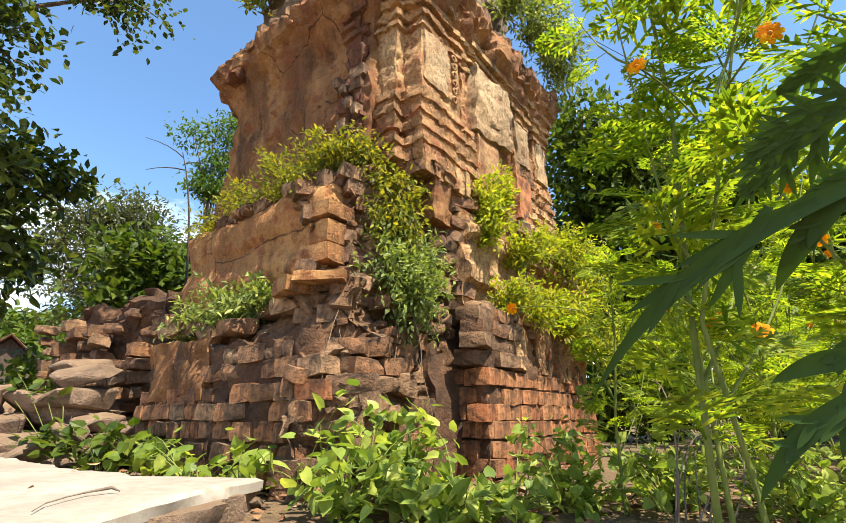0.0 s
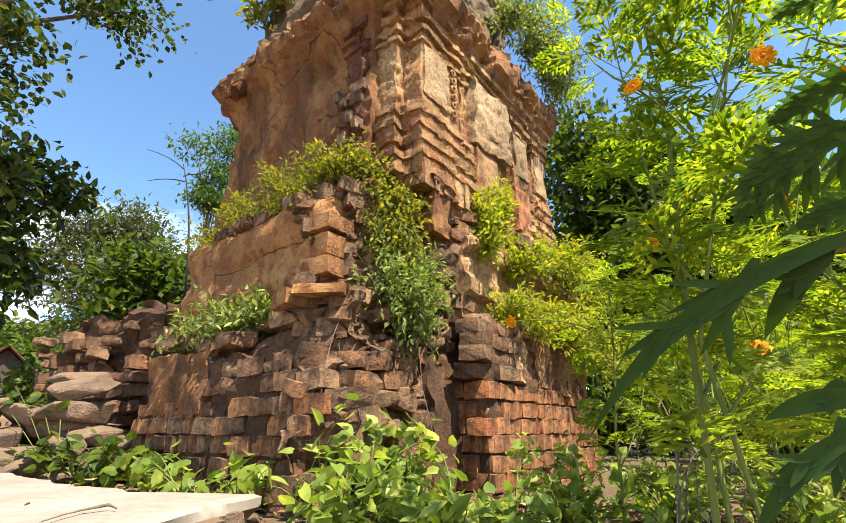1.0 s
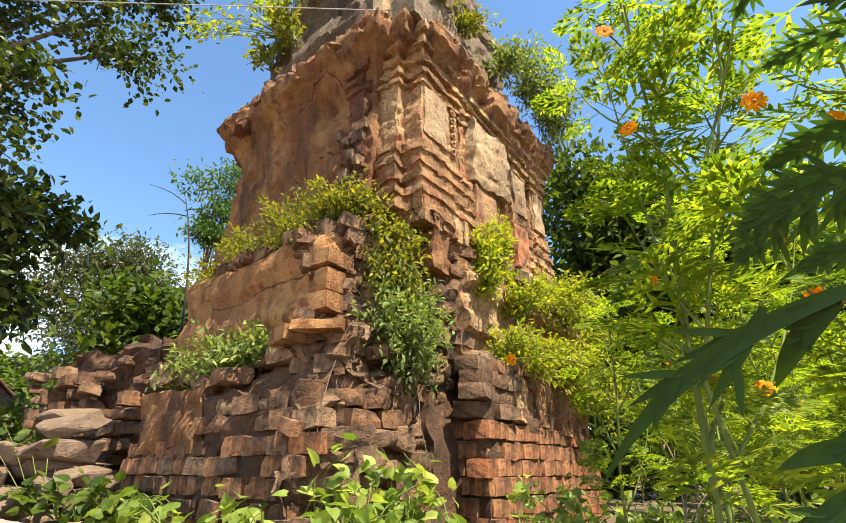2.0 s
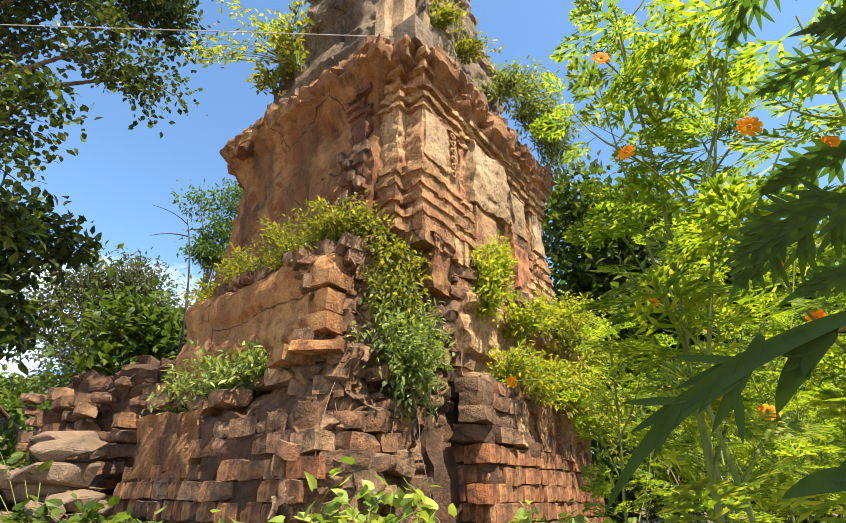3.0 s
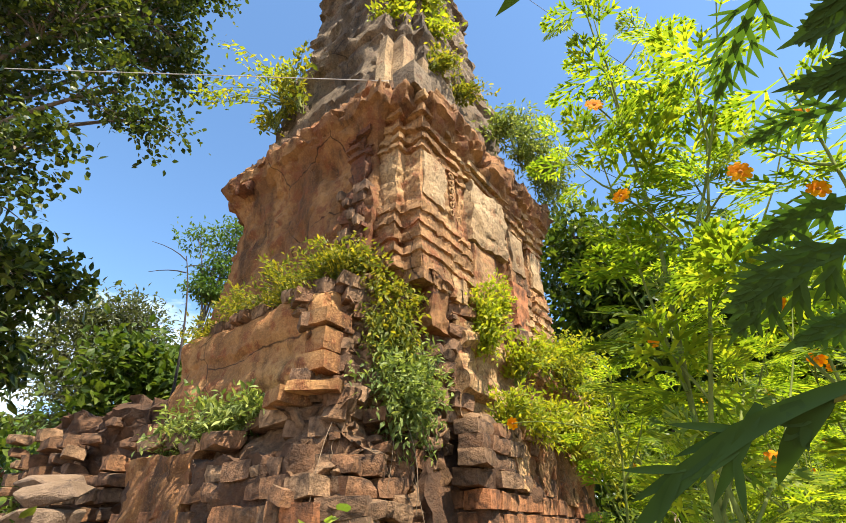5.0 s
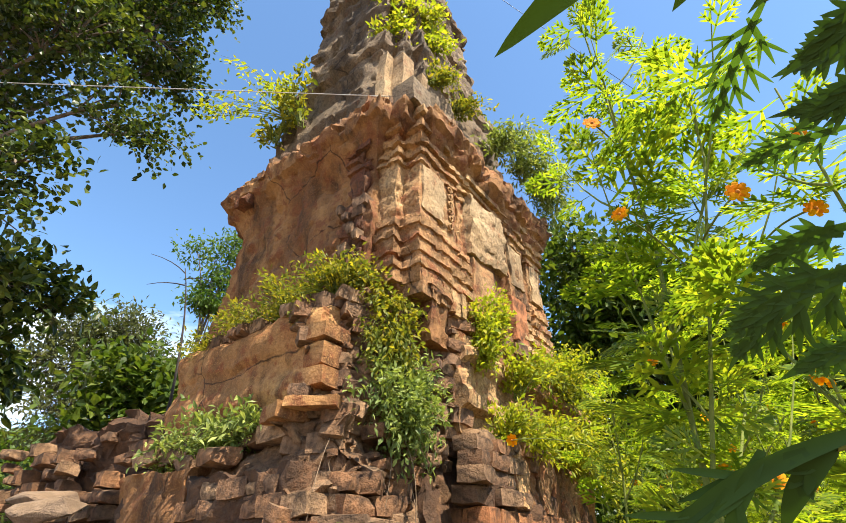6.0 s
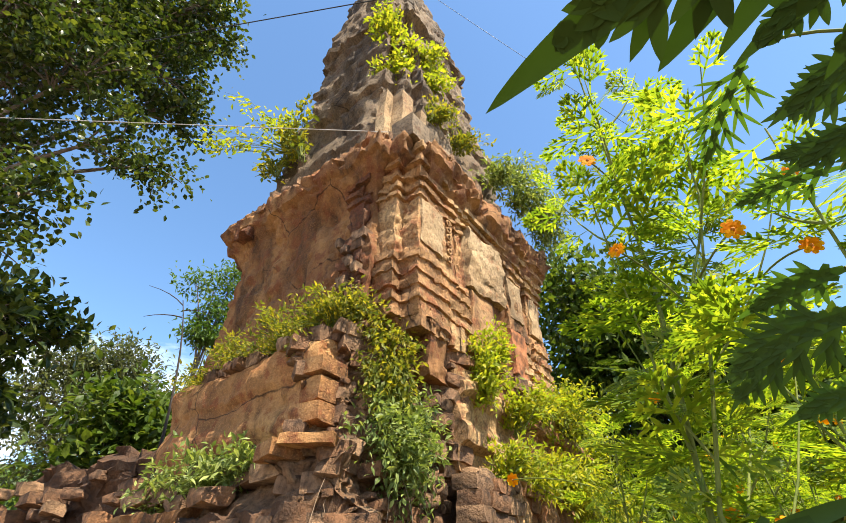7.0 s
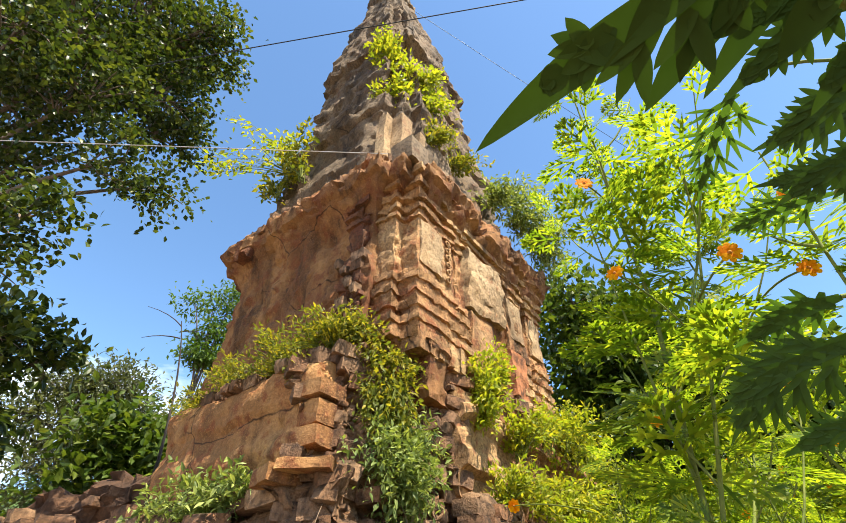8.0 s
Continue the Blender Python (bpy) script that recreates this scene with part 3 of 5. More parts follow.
# lower terrace: two projecting bays with their masonry behind
V, F = rough_box(-.56, 1.06, -1.50, -1.0, -.4, .70, 0.035, 0.045, 6, 2)
part("bay_core", finish("bay_core", V, F, M_CORE, 60), stupa)
V, F = rough_box(-1.515, -1.0, -1.12, .46, -.4, .70, 0.03, 0.055, 7, 3)
part("bay_core", finish("bay_core", V, F, M_CORE, 60), stupa)

RUBBLE = [brick_mesh("brick", M_RUIN, 60 + i, .19 * a, .17 * b, .088 * c, 1.5) for i, (a, b, c) in enumerate(((1, 1, 1), (1.1, .9, 1.1), (.8, 1, .9), (1, 1.1, 1.25), (.7, .8, .8), (1.2, 1, 1)))]

# brick facing of the terrace
courses = [-.03 + 0.094 * i + .006 * math.sin(i * 2.3) for i in range(7)]
lay(-.55, -1.46, 1.04, -1.46, courses, BRICKS, (0, -1), .014, stupa, (.10, .20), lose=.06)
lay(-.53, -1.10, -.53, -1.48, courses, BRICKS, (-1, 0), .012, stupa, (.08, .17))
lay(1.04, -1.44, 1.04, -1.0, courses, BRICKS, (1, 0), .012, stupa)
lay(1.06, -1.32, 1.65, -1.26, courses, BRICKS, (0, -1), .02, stupa)
lay(-1.475, .46, -1.475, -1.12, courses[:6], BRICKS + WORN[:3], (-1, 0), .014, stupa, (.10, .20), lose=.12)
lay(-1.46, -.25, -1.46, -1.12, [.545, .632], RUBBLE + WORN, (-1, 0), .03, stupa, (.12, .24), lose=.25)
lay(-.58, -1.45, -.18, -1.45, [.64, .73, .82, .90], WORN, (0, -1), .03, stupa, (.12, .22), .1)
V, F = loft([(.40, .0), (.70, .0), (.80, .06), (.92, .16), (1.02, .26)], lambda r: [(-1.44 + r[1], .50), (-1.44 + r[1], -1.12), (-.95, -1.12), (-.95, .50)], 0.028)
V = rough(V, .06, 5.0, 21)
part("earth_ledge", finish("earth_ledge", [(x + .03 * fbm((x, y, z), 9), y, z + .03 * fbm((x, y, z), 8)) for x, y, z in V], F, M_EARTH, 50), stupa, "earth and brick dust heaped on the ledge")
# upright facing slabs above the bricks of one bay, taller towards the back
for i, (x0, x1, z0, z1) in enumerate(((-.22, -.06, .62, .88), (-.04, .10, .60, .93), (.12, .26, .60, .93), (.28, .44, .58, .98), (.46, .70, .56, 1.06), (.72, 1.06, .55, 1.12))):
    V, F = rough_box(x0, x1, -1.525 + .02 * (i % 2), -1.36, z0, z1, 0.028, 0.035, 6, i * 1.7)
    part("facing_slab", finish("facing_slab", V, F, M_BODY if i % 2 else M_TRIM, 45), stupa, "upright stucco-faced slab")
V, F = rough_box(-1.535, -1.38, -.28, .46, .42, .76, 0.025, 0.05, 5, 7)
part("facing_slab", finish("facing_slab", V, F, M_BODY, 45), stupa, "crumbling stucco facing")

# collapsed corner: courses that step back as they rise
def ring(z, pts, meshes, lose, jit=.035):
    for k, ((ax, ay), (bx, by)) in enumerate(zip(pts, pts[1:])):
        dx, dy = bx - ax, by - ay
        n = math.hypot(dx, dy)
        patch = .45 * max(0.0, noise.noise((z * 3.4, k * 1.9, 2.0)))      # stretches where only earth is left
        lay(ax, ay, bx, by, [z], meshes, (dy / n, -dx / n), jit, stupa, (.10, .23), lose + patch)


def corner_line(z, inset=0.0):
    k = smooth01((z - .25) / 1.25)
    ends = (((-1.46, -1.05), (-1.30, -.78)), ((-1.36, -1.30), (-1.10, -.98)), ((-1.02, -1.30), (-.95, -1.06)), ((-.86, -1.16), (-.80, -1.10)), ((-.58, -1.16), (-.45, -1.28)))
    return [(p[0] + (q[0] - p[0]) * k + inset, p[1] + (q[1] - p[1]) * k + inset) for p, q in ends]


V, F = loft([(-.3, -.05), (.3, -.05), (.7, -.05), (1.1, -.045), (1.5, -.04), (1.75, -.02), (1.95, .10)], lambda r: [(-.9, -.5)] + corner_line(r[0], r[1]) + [(-.5, -.9)], 0.022)
V = rough(V, .085, 5.5, 12)
V = [(x + .09 * fbm((x, y, z), 7), y + .09 * fbm((x, y, z + 3), 7), z + .03 * fbm((x, y, z + 7), 15)) for x, y, z in V]
part("rubble_slope", finish("rubble_slope", V, F, M_EARTH, 50), stupa, "earthy slope of crumbled brick")
for i in range(20):
    z = 0.02 + 0.088 * i
    pts = corner_line(z)
    ring(z, pts, RUBBLE + WORN, .26 + .10 * (z > .8), .045)
# pieces that have rolled down the slope and lodged at odd angles
for i in range(110):
    z = rg.uniform(.10, 1.75)
    line = corner_line(z, -.03)
    j = rg.randrange(4)
    t = rg.random()
    x, y = (line[j][0] + (line[j + 1][0] - line[j][0]) * t, line[j][1] + (line[j + 1][1] - line[j][1]) * t)
    ob = part("brick", rg.choice(RUBBLE), stupa, "", pose(x + rg.uniform(-.05, .02), y + rg.uniform(-.05, .02), z, rg.uniform(-22, 22), rg.uniform(-22, 22), rg.uniform(0, 180)))
    q = rg.uniform(.25, .85)
    ob.scale = (q, q * rg.uniform(.7, 1.1), q)
# loose shelf of bricks along both ledges
lay(-1.43, .75, -1.43, -1.05, [.80], RUBBLE, (-1, 0), .04, stupa, (.2, .3), .35)
lay(-1.36, .75, -1.36, -1.0, [.89, .97], RUBBLE, (-1, 0), .04, stupa, (.2, .3), .35)
lay(-.5, -1.42, 1.1, -1.42, [.86, .95], RUBBLE, (0, -1), .04, stupa, (.2, .3), .3)
lay(-.3, -1.30, 1.1, -1.30, [1.68, 1.75], RUBBLE, (0, -1), .04, stupa, (.08, .18), .5)
lay(-1.28, .2, -1.28, -.9, [1.66], RUBBLE, (-1, 0), .03, stupa, (.08, .17), .55)
for x, y, z, sx, sy, sz, rz in ((-1.30, -.93, 1.43, .11, .19, .09, 3), (-1.28, -.93, 1.30, .10, .17, .13, -2), (-1.31, -.94, 1.16, .11, .21, .10, 2), (-1.42, -1.05, .99, .10, .26, .05, 32), (-1.46, -.90, .955, .11, .18, .08, -12)):
    V, F = rough_box(-sx, sx * .8, -sy / 2, sy / 2, -sz / 2, sz / 2, 0.04, 0.015, 7, x * 5 + z)
    part("corner_block", finish("corner_block", V, F, M_PLINTH, 45), stupa, "pale stucco block left at the broken corner", pose(x + sx * .3, y, z, 0, 0, rz))

rg = random.Random(17)
lay(-1.16, .55, -1.16, -.90, [3.42, 3.47], RUBBLE, (-1, 0), .04, stupa, (.06, .15), .5)
lay(-.85, -1.36, 1.3, -1.36, [3.43, 3.48], RUBBLE, (0, -1), .03, stupa, (.06, .15), .55)
lay(-1.14, -.92, -.90, -1.20, [3.30, 3.38, 3.45, 3.52], RUBBLE, (-.7, -.7), .05, stupa, (.09, .2), .2)
lay(-1.05, -.70, -.72, -1.10, [3.54, 3.61], RUBBLE, (-.7, -.7), .05, stupa, (.09, .2), .25)
V, F = rough_box(-1.25, -1.0, .50, .66, 3.16, 3.36, .025, .06, 6, 31)
part("cornice_stub", finish("cornice_stub", V, F, M_SCAR, 45), stupa, "dark lichened stub of the eave")

# broken brick showing through the stucco at the corner
lay(-1.055, -.76, -1.055, -.94, [2.0 + .078 * i for i in range(8)], RUBBLE, (-1, 0), .015, stupa, (.08, .13), .4)
lay(-1.02, -1.0, -.92, -1.10, [1.62 + .08 * i for i in range(4)], RUBBLE, (-.7, -.7), .03, stupa, (.05, .12), .3)

# collapsed wing of the terrace
V, F = loft([(-.3, .0), (.5, -.02), (.9, -.05), (1.2, -.03), (1.36, -.10)], lambda r: [(-1.66 - r[1], 3.1 + r[1]), (-1.36 - r[1], .95), (-.4, .9), (-.3, 2.9)], 0.045)
wing = thing("ruined_wing", "collapsed dark brick wing beside the stupa", "ruin", GARDEN, kind="structure")
V = rough(rough(V, .13, 2.1, 6), .07, 7.0, 2)
V = [(x + .07 * fbm((x, y, z * 4), 5), y, z) for x, y, z in V]
part("rubble_core", finish("rubble_core", V, F, M_CORE, 40), wing)
rg = random.Random(5)
lay(-1.78, 3.05, -1.47, .95, [.06 + .11 * i for i in range(11)], RUBBLE, (-1, 0), .06, wing, (.12, .28), .6)

# fallen stones on the ground
ROCKS = [stone_mesh("fallen_stone", M_STONE, 40 + i, s) for i, s in enumerate(((.34, .26, .12), (.42, .3, .18), (.3, .3, .2), (.26, .2, .14), (.5, .34, .16), (.22, .18, .1)))]
rg = random.Random(8)


def drop_stone(x, y, z, k, sc, rx=0, ry=0, rz=0):
    ob = thing("fallen_stone", "rough fallen block of reddish brown masonry", "stone", pose(x, y, z, rx, ry, rz), ROCKS[k], "stones fallen from the ruin")
    ob.scale = (sc, sc, sc)


for i in range(95):
    u, v = rg.random(), rg.random()
    x, y = -3.9 + 2.05 * u, 2.95 + 1.25 * v - .25 * u
    hgt = .42 * smooth01(1 - abs(v - .55) * 1.5) * (1 - .25 * u)
    z = ground_z(x, y) + hgt * rg.uniform(.35, 1.0)
    drop_stone(x, y, z, rg.randrange(6), rg.uniform(.6, 1.25), rg.uniform(-25, 25), rg.uniform(-25, 25), rg.uniform(0, 360))
V, F = rough_box(-3.9, -1.95, 2.95, 4.15, -.3, .16, .1, .12, 2.2, 3)
thing("rubble_mound", "mound of crumbled brick and earth", "rubble", me=finish("rubble_mound", V, F, M_CORE, 60), kind="structure")
drop_stone(-2.33, 3.30, .60, 4, .95, 14, -16, 25)
drop_stone(-2.50, 3.55, .66, 4, 1.05, 6, -8, 60)
drop_stone(-2.95, 3.15, .45, 1, 1.3, 0, 6, 10)
for x, y, z, k, sc, rz in ((-2.35, 3.28, .47, 1, 1.1, 70), (-2.45, 3.40, .34, 4, 1.2, 15), (-2.28, 3.30, .22, 2, 1.2, 40), (-2.62, 3.30, .40, 4, 1.0, 80), (-2.75, 3.10, .28, 1, 1.1, 30), (-2.15, 3.25, .30, 1, .9, 100), (-2.50, 3.05, .16, 4, 1.0, 50), (-2.9, 2.95, .18, 4, 1.1, 5)):
    drop_stone(x, y, z, k, sc, rg.uniform(-9, 9), rg.uniform(-9, 9), rz)
for i in range(26):
    a = rg.random()
    x, y = -1.75 + 2.3 * a + rg.uniform(-.15, .15), 2.55 - .75 * a + rg.uniform(-.25, .2)
    if abs(x + .3) < .35 and y > 2.2:
        y -= .35
    drop_stone(x, y, ground_z(x, y) + .02, 5, rg.uniform(.25, .6), rg.uniform(-20, 20), rg.uniform(-20, 20), rg.uniform(0, 360))

# concrete platform with a broken edge
edge = [(-.58, 1.85), (-.80, 1.90), (-1.07, 1.92), (-1.35, 2.08), (-1.6, 2.22), (-2.0, 2.56), (-2.33, 2.79), (-3.2, 2.95), (-5.2, 3.1), (-5.4, .2), (-3, -1.2), (-1.25, -.4), (-.80, .6), (-.70, 1.18), (-.64, 1.55)]
V, F = loft([(.075, 0.0), (.105, .0), (.115, -.02)], lambda r: edge[::-1] if r[1] == 0 else [(x + (-.02 if x > -1 else .0), y - .015) for x, y in edge[::-1]], 0.06)
V = [(x + .028 * fbm((x, y, z), 9) * (z > -.9), y + .028 * fbm((x, y, z), 9, 3), z) for x, y, z in V]
slab = thing("concrete_platform", "pale sunlit concrete slab with a broken edge", "platform", me=finish("concrete_platform", [(x, y, z + (.006 * fbm((x, y, 0), 3))) for x, y, z in V], F, M_CONC, 40), kind="structure")
V, F = loft([(-1.0, 0.0), (-.3, 0.0), (.08, 0.0)], lambda r: [(x + .012 * (x > -1), y + .0) for x, y in edge[::-1]], 0.045)
part("footing", finish("footing", [(x + .10 * fbm((x, y, z), 6), y + .05 * fbm((x, y, z), 6, 3), z) for x, y, z in V], F, M_STONE, 60), slab, "broken brown rubble footing")
twig = [(-.87, 1.16, .122), (-.91, 1.25, .124), (-.92, 1.34, .126), (-.925, 1.43, .125)]
V, F = tubes([(twig, [.0012, .0018, .0022, .003]), ([(-.925, 1.41, .125), (-.89, 1.47, .13), (-.86, 1.46, .122)], [.003, .005, .002])], 6)
thing("fallen_twig", "dry twig lying on the concrete", "twig", me=mesh_of("fallen_twig", V, F, M_BARK, True))


# ---------------------------------------------------------------- plants
def on_stupa(x, y, z):
    return GARDEN @ Vector((x, y, z))


def shrub(name, label, category, roots, blobs, stems, per, tmpl, mat, size, wide=0.5, seed=0, droop=0.0, wood=M_STEM, rad=.004, bow=.25, group=""):
    """Stems rise from roots and arch into blobs (centre, radii); leaves sit along their outer part."""
    rng = np.random.default_rng(seed)
    roots = [Vector(r) for r in roots]
    lines, items = [], []
    weights = np.array([b[1][0] * b[1][1] * b[1][2] for b in blobs]) ** 0.6
    weights /= weights.sum()
    for s in range(stems):
        c, r = blobs[rng.choice(len(blobs), p=weights)]
        q = rng.normal(0, 1, 3)
        q = q / np.linalg.norm(q) * rng.random() ** 0.4
        end = Vector((c[0] + q[0] * r[0], c[1] + q[1] * r[1], c[2] + q[2] * r[2]))
        a = min(roots, key=lambda p: (p - end).length + rng.random() * .3)
        a = a + Vector(rng.normal(0, .02, 3).tolist())
        mid = (a + end) / 2 + Vector((0, 0, (end - a).length * bow)) + Vector((rng.normal(0, .12, 3) * (end - a).length).tolist())
        pts = bezier(a, mid, end, 6)
        ln = (end - a).length
        lines.append((pts, [rad * (1 - .8 * i / 6) + .0006 for i in range(7)]))
        for k in range(per):
            t = 1 - rng.random() ** 1.5 * .75
            f = t * 6
            i = min(5, int(f))
            p = pts[i].lerp(pts[i + 1], f - i)
            d = (pts[i + 1] - pts[i]).normalized()
            dr = np.array(d) * .7 + rng.normal(0, .75, 3) + np.array((0, 0, .12 - droop))
            off = rng.normal(0, size * .55, 3)
            items.append((np.array(p) + off, dr, size * rng.uniform(.55, 1.2), wide * rng.uniform(.8, 1.2)))
    ob = thing(name, label, category, Matrix.Translation(roots[0]), group=group)
    sh = -roots[0]
    V, F = tubes([([p + sh for p in pts], r) for pts, r in lines], 4)
    part("stem", mesh_of("stem", V, F, wood, True), ob, kind="stuff")
    V, F = leaves(tmpl, items, rng)
    part("foliage", mesh_of("foliage", V + np.array(sh), F, mat), ob, kind="stuff")
    return ob


def tree(name, label, base, fork, blobs, clumps, per, tmpl, mat, size, wide, seed, trunk=.18, spread=.45, wood=M_BARK, flat=.6):
    """Trunk from base to fork, a limb to each clump in the blobs, leaves in loose sprays round the limb ends."""
    rng = np.random.default_rng(seed)
    base, fork = Vector(base), Vector(fork)
    spine = bezier(base, (base + fork) / 2 + Vector((rng.normal(0, .2), rng.normal(0, .2), 0)), fork, 6)
    lines = [(spine, [trunk * (1 - .45 * i / 6) for i in range(7)])]
    items = []
    wt = np.array([b[1] ** 2 for b in blobs])
    wt = wt / wt.sum()
    hubs = []
    for c, r in blobs:
        c = Vector(c)
        pts = bezier(spine[rng.integers(3, 7)], (fork + c) / 2 + Vector((0, 0, .25 * (c - fork).length)), c, 6)
        lines.append((pts, [trunk * .42 * (1 - .75 * i / 6) for i in range(7)]))
        hubs.append(pts)
    for n in range(clumps):
        k = rng.choice(len(blobs), p=wt)
        c, r = blobs[k]
        q = rng.normal(0, 1, 3)
        q = q / np.linalg.norm(q) * rng.random() ** .38 * r
        end = Vector(c) + Vector((q[0], q[1], q[2] * .85))
        a = hubs[k][rng.integers(5, 7)]
        pts = bezier(a, (a + end) / 2 + Vector((0, 0, .2 * r)), end, 4)
        lines.append((pts, [trunk * .11 * (1 - .7 * i / 4) for i in range(5)]))
        out = np.array((end - Vector(c)).normalized())
        for _ in range(per):
            off = rng.normal(0, spread, 3) * np.array((1, 1, flat))
            items.append((np.array(end) + off, out * .4 + rng.normal(0, .7, 3) + np.array((0, 0, -.15)), size * rng.uniform(.6, 1.2), wide))
    ob = thing(name, label, "tree", Matrix.Translation(base))
    V, F = tubes([([p - base for p in pts], r) for pts, r in lines], 6)
    part("trunk", mesh_of("trunk", V, F, wood, True), ob)
    V, F = leaves(tmpl, items, rng)
    part("crown", mesh_of("crown", V - np.array(base), F, mat), ob)
    return ob


# creepers and shrubs rooted in the ruin
P = on_stupa
shrub("ledge_shrub", "grey-green small-leaved shrub on the brick ledge", "shrub", [P(-1.38, .3, .82), P(-1.38, -.2, .84), P(-1.38, -.5, .86)],
      [(P(-1.5, -.25, .95), (.30, .30, .17)), (P(-1.5, .25, .88), (.22, .25, .14)), (P(-1.48, -.6, .95), (.14, .16, .12))], 120, 26, OVAL, L_BUSH, .055, .36, 1, rad=.003)
shrub("ledge_shrub", "dense dark green shrub spilling down the broken corner", "shrub", [P(-1.05, -1.15, 1.1), P(-.95, -1.2, .95), P(-1.1, -1.0, 1.25)],
      [(P(-1.10, -1.34, 1.00), (.25, .25, .20)), (P(-1.02, -1.40, .78), (.15, .15, .15)), (P(-1.02, -1.22, 1.25), (.24, .24, .14)), (P(-.86, -1.34, 1.08), (.15, .15, .2))], 150, 26, OVAL, L_BUSH, .047, .38, 2, .1, rad=.003)
shrub("creeper", "yellow-green creeper trailing along the plinth top", "creeper", [P(-1.22, -.9, 1.68), P(-1.22, -.5, 1.68), P(-1.22, -.1, 1.68), P(-1.22, .35, 1.66), P(-1.2, .7, 1.66)],
      [(P(-1.30, -.85, 1.90), (.14, .22, .10)), (P(-1.32, -.35, 1.86), (.13, .38, .10)), (P(-1.34, .2, 1.78), (.13, .38, .11)), (P(-1.36, .65, 1.72), (.12, .28, .11)), (P(-1.20, -1.0, 1.93), (.15, .15, .10)), (P(-1.36, -.1, 1.70), (.06, .5, .08)), (P(-1.34, -.65, 1.78), (.10, .35, .10)), (P(-1.38, .4, 1.66), (.08, .4, .10)), (P(-1.38, -.75, 1.62), (.05, .2, .10))],
      340, 21, OVAL, L_VINE, .044, .36, 3, rad=.003)
shrub("creeper", "hanging creeper with small leaves down the corner", "creeper", [P(-1.05, -.95, 1.9), P(-1.0, -1.02, 1.7), P(-.95, -1.1, 1.5)],
      [(P(-1.06, -1.10, 1.75), (.17, .17, .2)), (P(-.98, -1.22, 1.5), (.19, .19, .22)), (P(-1.12, -1.18, 1.42), (.13, .14, .26)), (P(-1.16, -1.02, 1.80), (.14, .14, .14)), (P(-1.06, -1.25, 1.28), (.18, .18, .16))], 190, 21, OVAL, L_VINE, .044, .42, 4, .4, rad=.0025)
shrub("ledge_shrub", "bright lime-green feathery shrub on the plinth", "shrub", [P(-.3, -1.3, 1.5), P(-.2, -1.3, 1.65)],
      [(P(-.30, -1.42, 1.72), (.16, .13, .24)), (P(-.36, -1.45, 1.50), (.15, .12, .16)), (P(-.12, -1.40, 1.95), (.08, .08, .15))], 90, 26, OVAL, L_LIME, .05, .36, 5, rad=.003)
shrub("creeper", "sunlit green creeper over the ruined ledge", "creeper", [P(.1, -1.35, 1.3), P(.5, -1.35, 1.5), P(.9, -1.35, 1.5), P(.7, -1.4, 1.1)],
      [(P(.1, -1.45, 1.52), (.30, .13, .16)), (P(.6, -1.45, 1.70), (.38, .14, .15)), (P(1.2, -1.4, 1.75), (.35, .2, .25)), (P(.8, -1.55, 1.25), (.35, .13, .22)), (P(1.1, -1.6, .85), (.25, .14, .3))],
      210, 26, OVAL, L_LIME, .050, .4, 6, .1, rad=.003)
shrub("ledge_shrub", "yellow-green shrub above the facing slabs", "shrub", [P(-.25, -1.42, .95), P(.1, -1.4, .95), P(.4, -1.4, 1.0)],
      [(P(-.22, -1.52, 1.08), (.2, .12, .17)), (P(.12, -1.55, 1.0), (.2, .12, .16)), (P(.45, -1.55, 1.05), (.22, .12, .2)), (P(.75, -1.58, .85), (.14, .1, .25))], 130, 26, OVAL, L_LIME, .048, .36, 7, rad=.003)
shrub("cornice_shrub", "dry-tipped green shrub growing from the cornice", "shrub", [P(.3, -1.28, 4.0), P(.7, -1.28, 4.0), P(1.1, -1.25, 4.0)],
      [(P(.35, -1.48, 3.98), (.42, .24, .26)), (P(.9, -1.5, 3.86), (.40, .24, .28)), (P(1.25, -1.45, 3.65), (.25, .22, .34)), (P(.7, -1.42, 4.3), (.45, .18, .28))], 190, 22, OVAL, L_BUSH, .062, .35, 8, .15, rad=.003)
shrub("cornice_shrub", "leafy sapling rooted on the cornice edge", "shrub", [P(-1.2, .1, 4.1), P(-1.2, .5, 4.1)],
      [(P(-1.25, .3, 4.50), (.12, .26, .24)), (P(-1.28, .7, 4.35), (.12, .2, .14)), (P(-1.3, .05, 4.7), (.08, .10, .26))], 36, 14, OVAL, L_VINE, .085, .45, 9, rad=.006)
shrub("creeper", "thin trailing branch with pale oval leaves", "creeper", [P(-1.2, .3, 4.3)],
      [((-2.3, 3.45, 5.4), (.35, .12, .12)), ((-1.85, 3.7, 5.35), (.3, .12, .15)), ((-2.35, 3.45, 4.6), (.25, .1, .25))], 28, 14, OVAL, L_LIME, .085, .42, 10, .4, rad=.004, bow=.1)
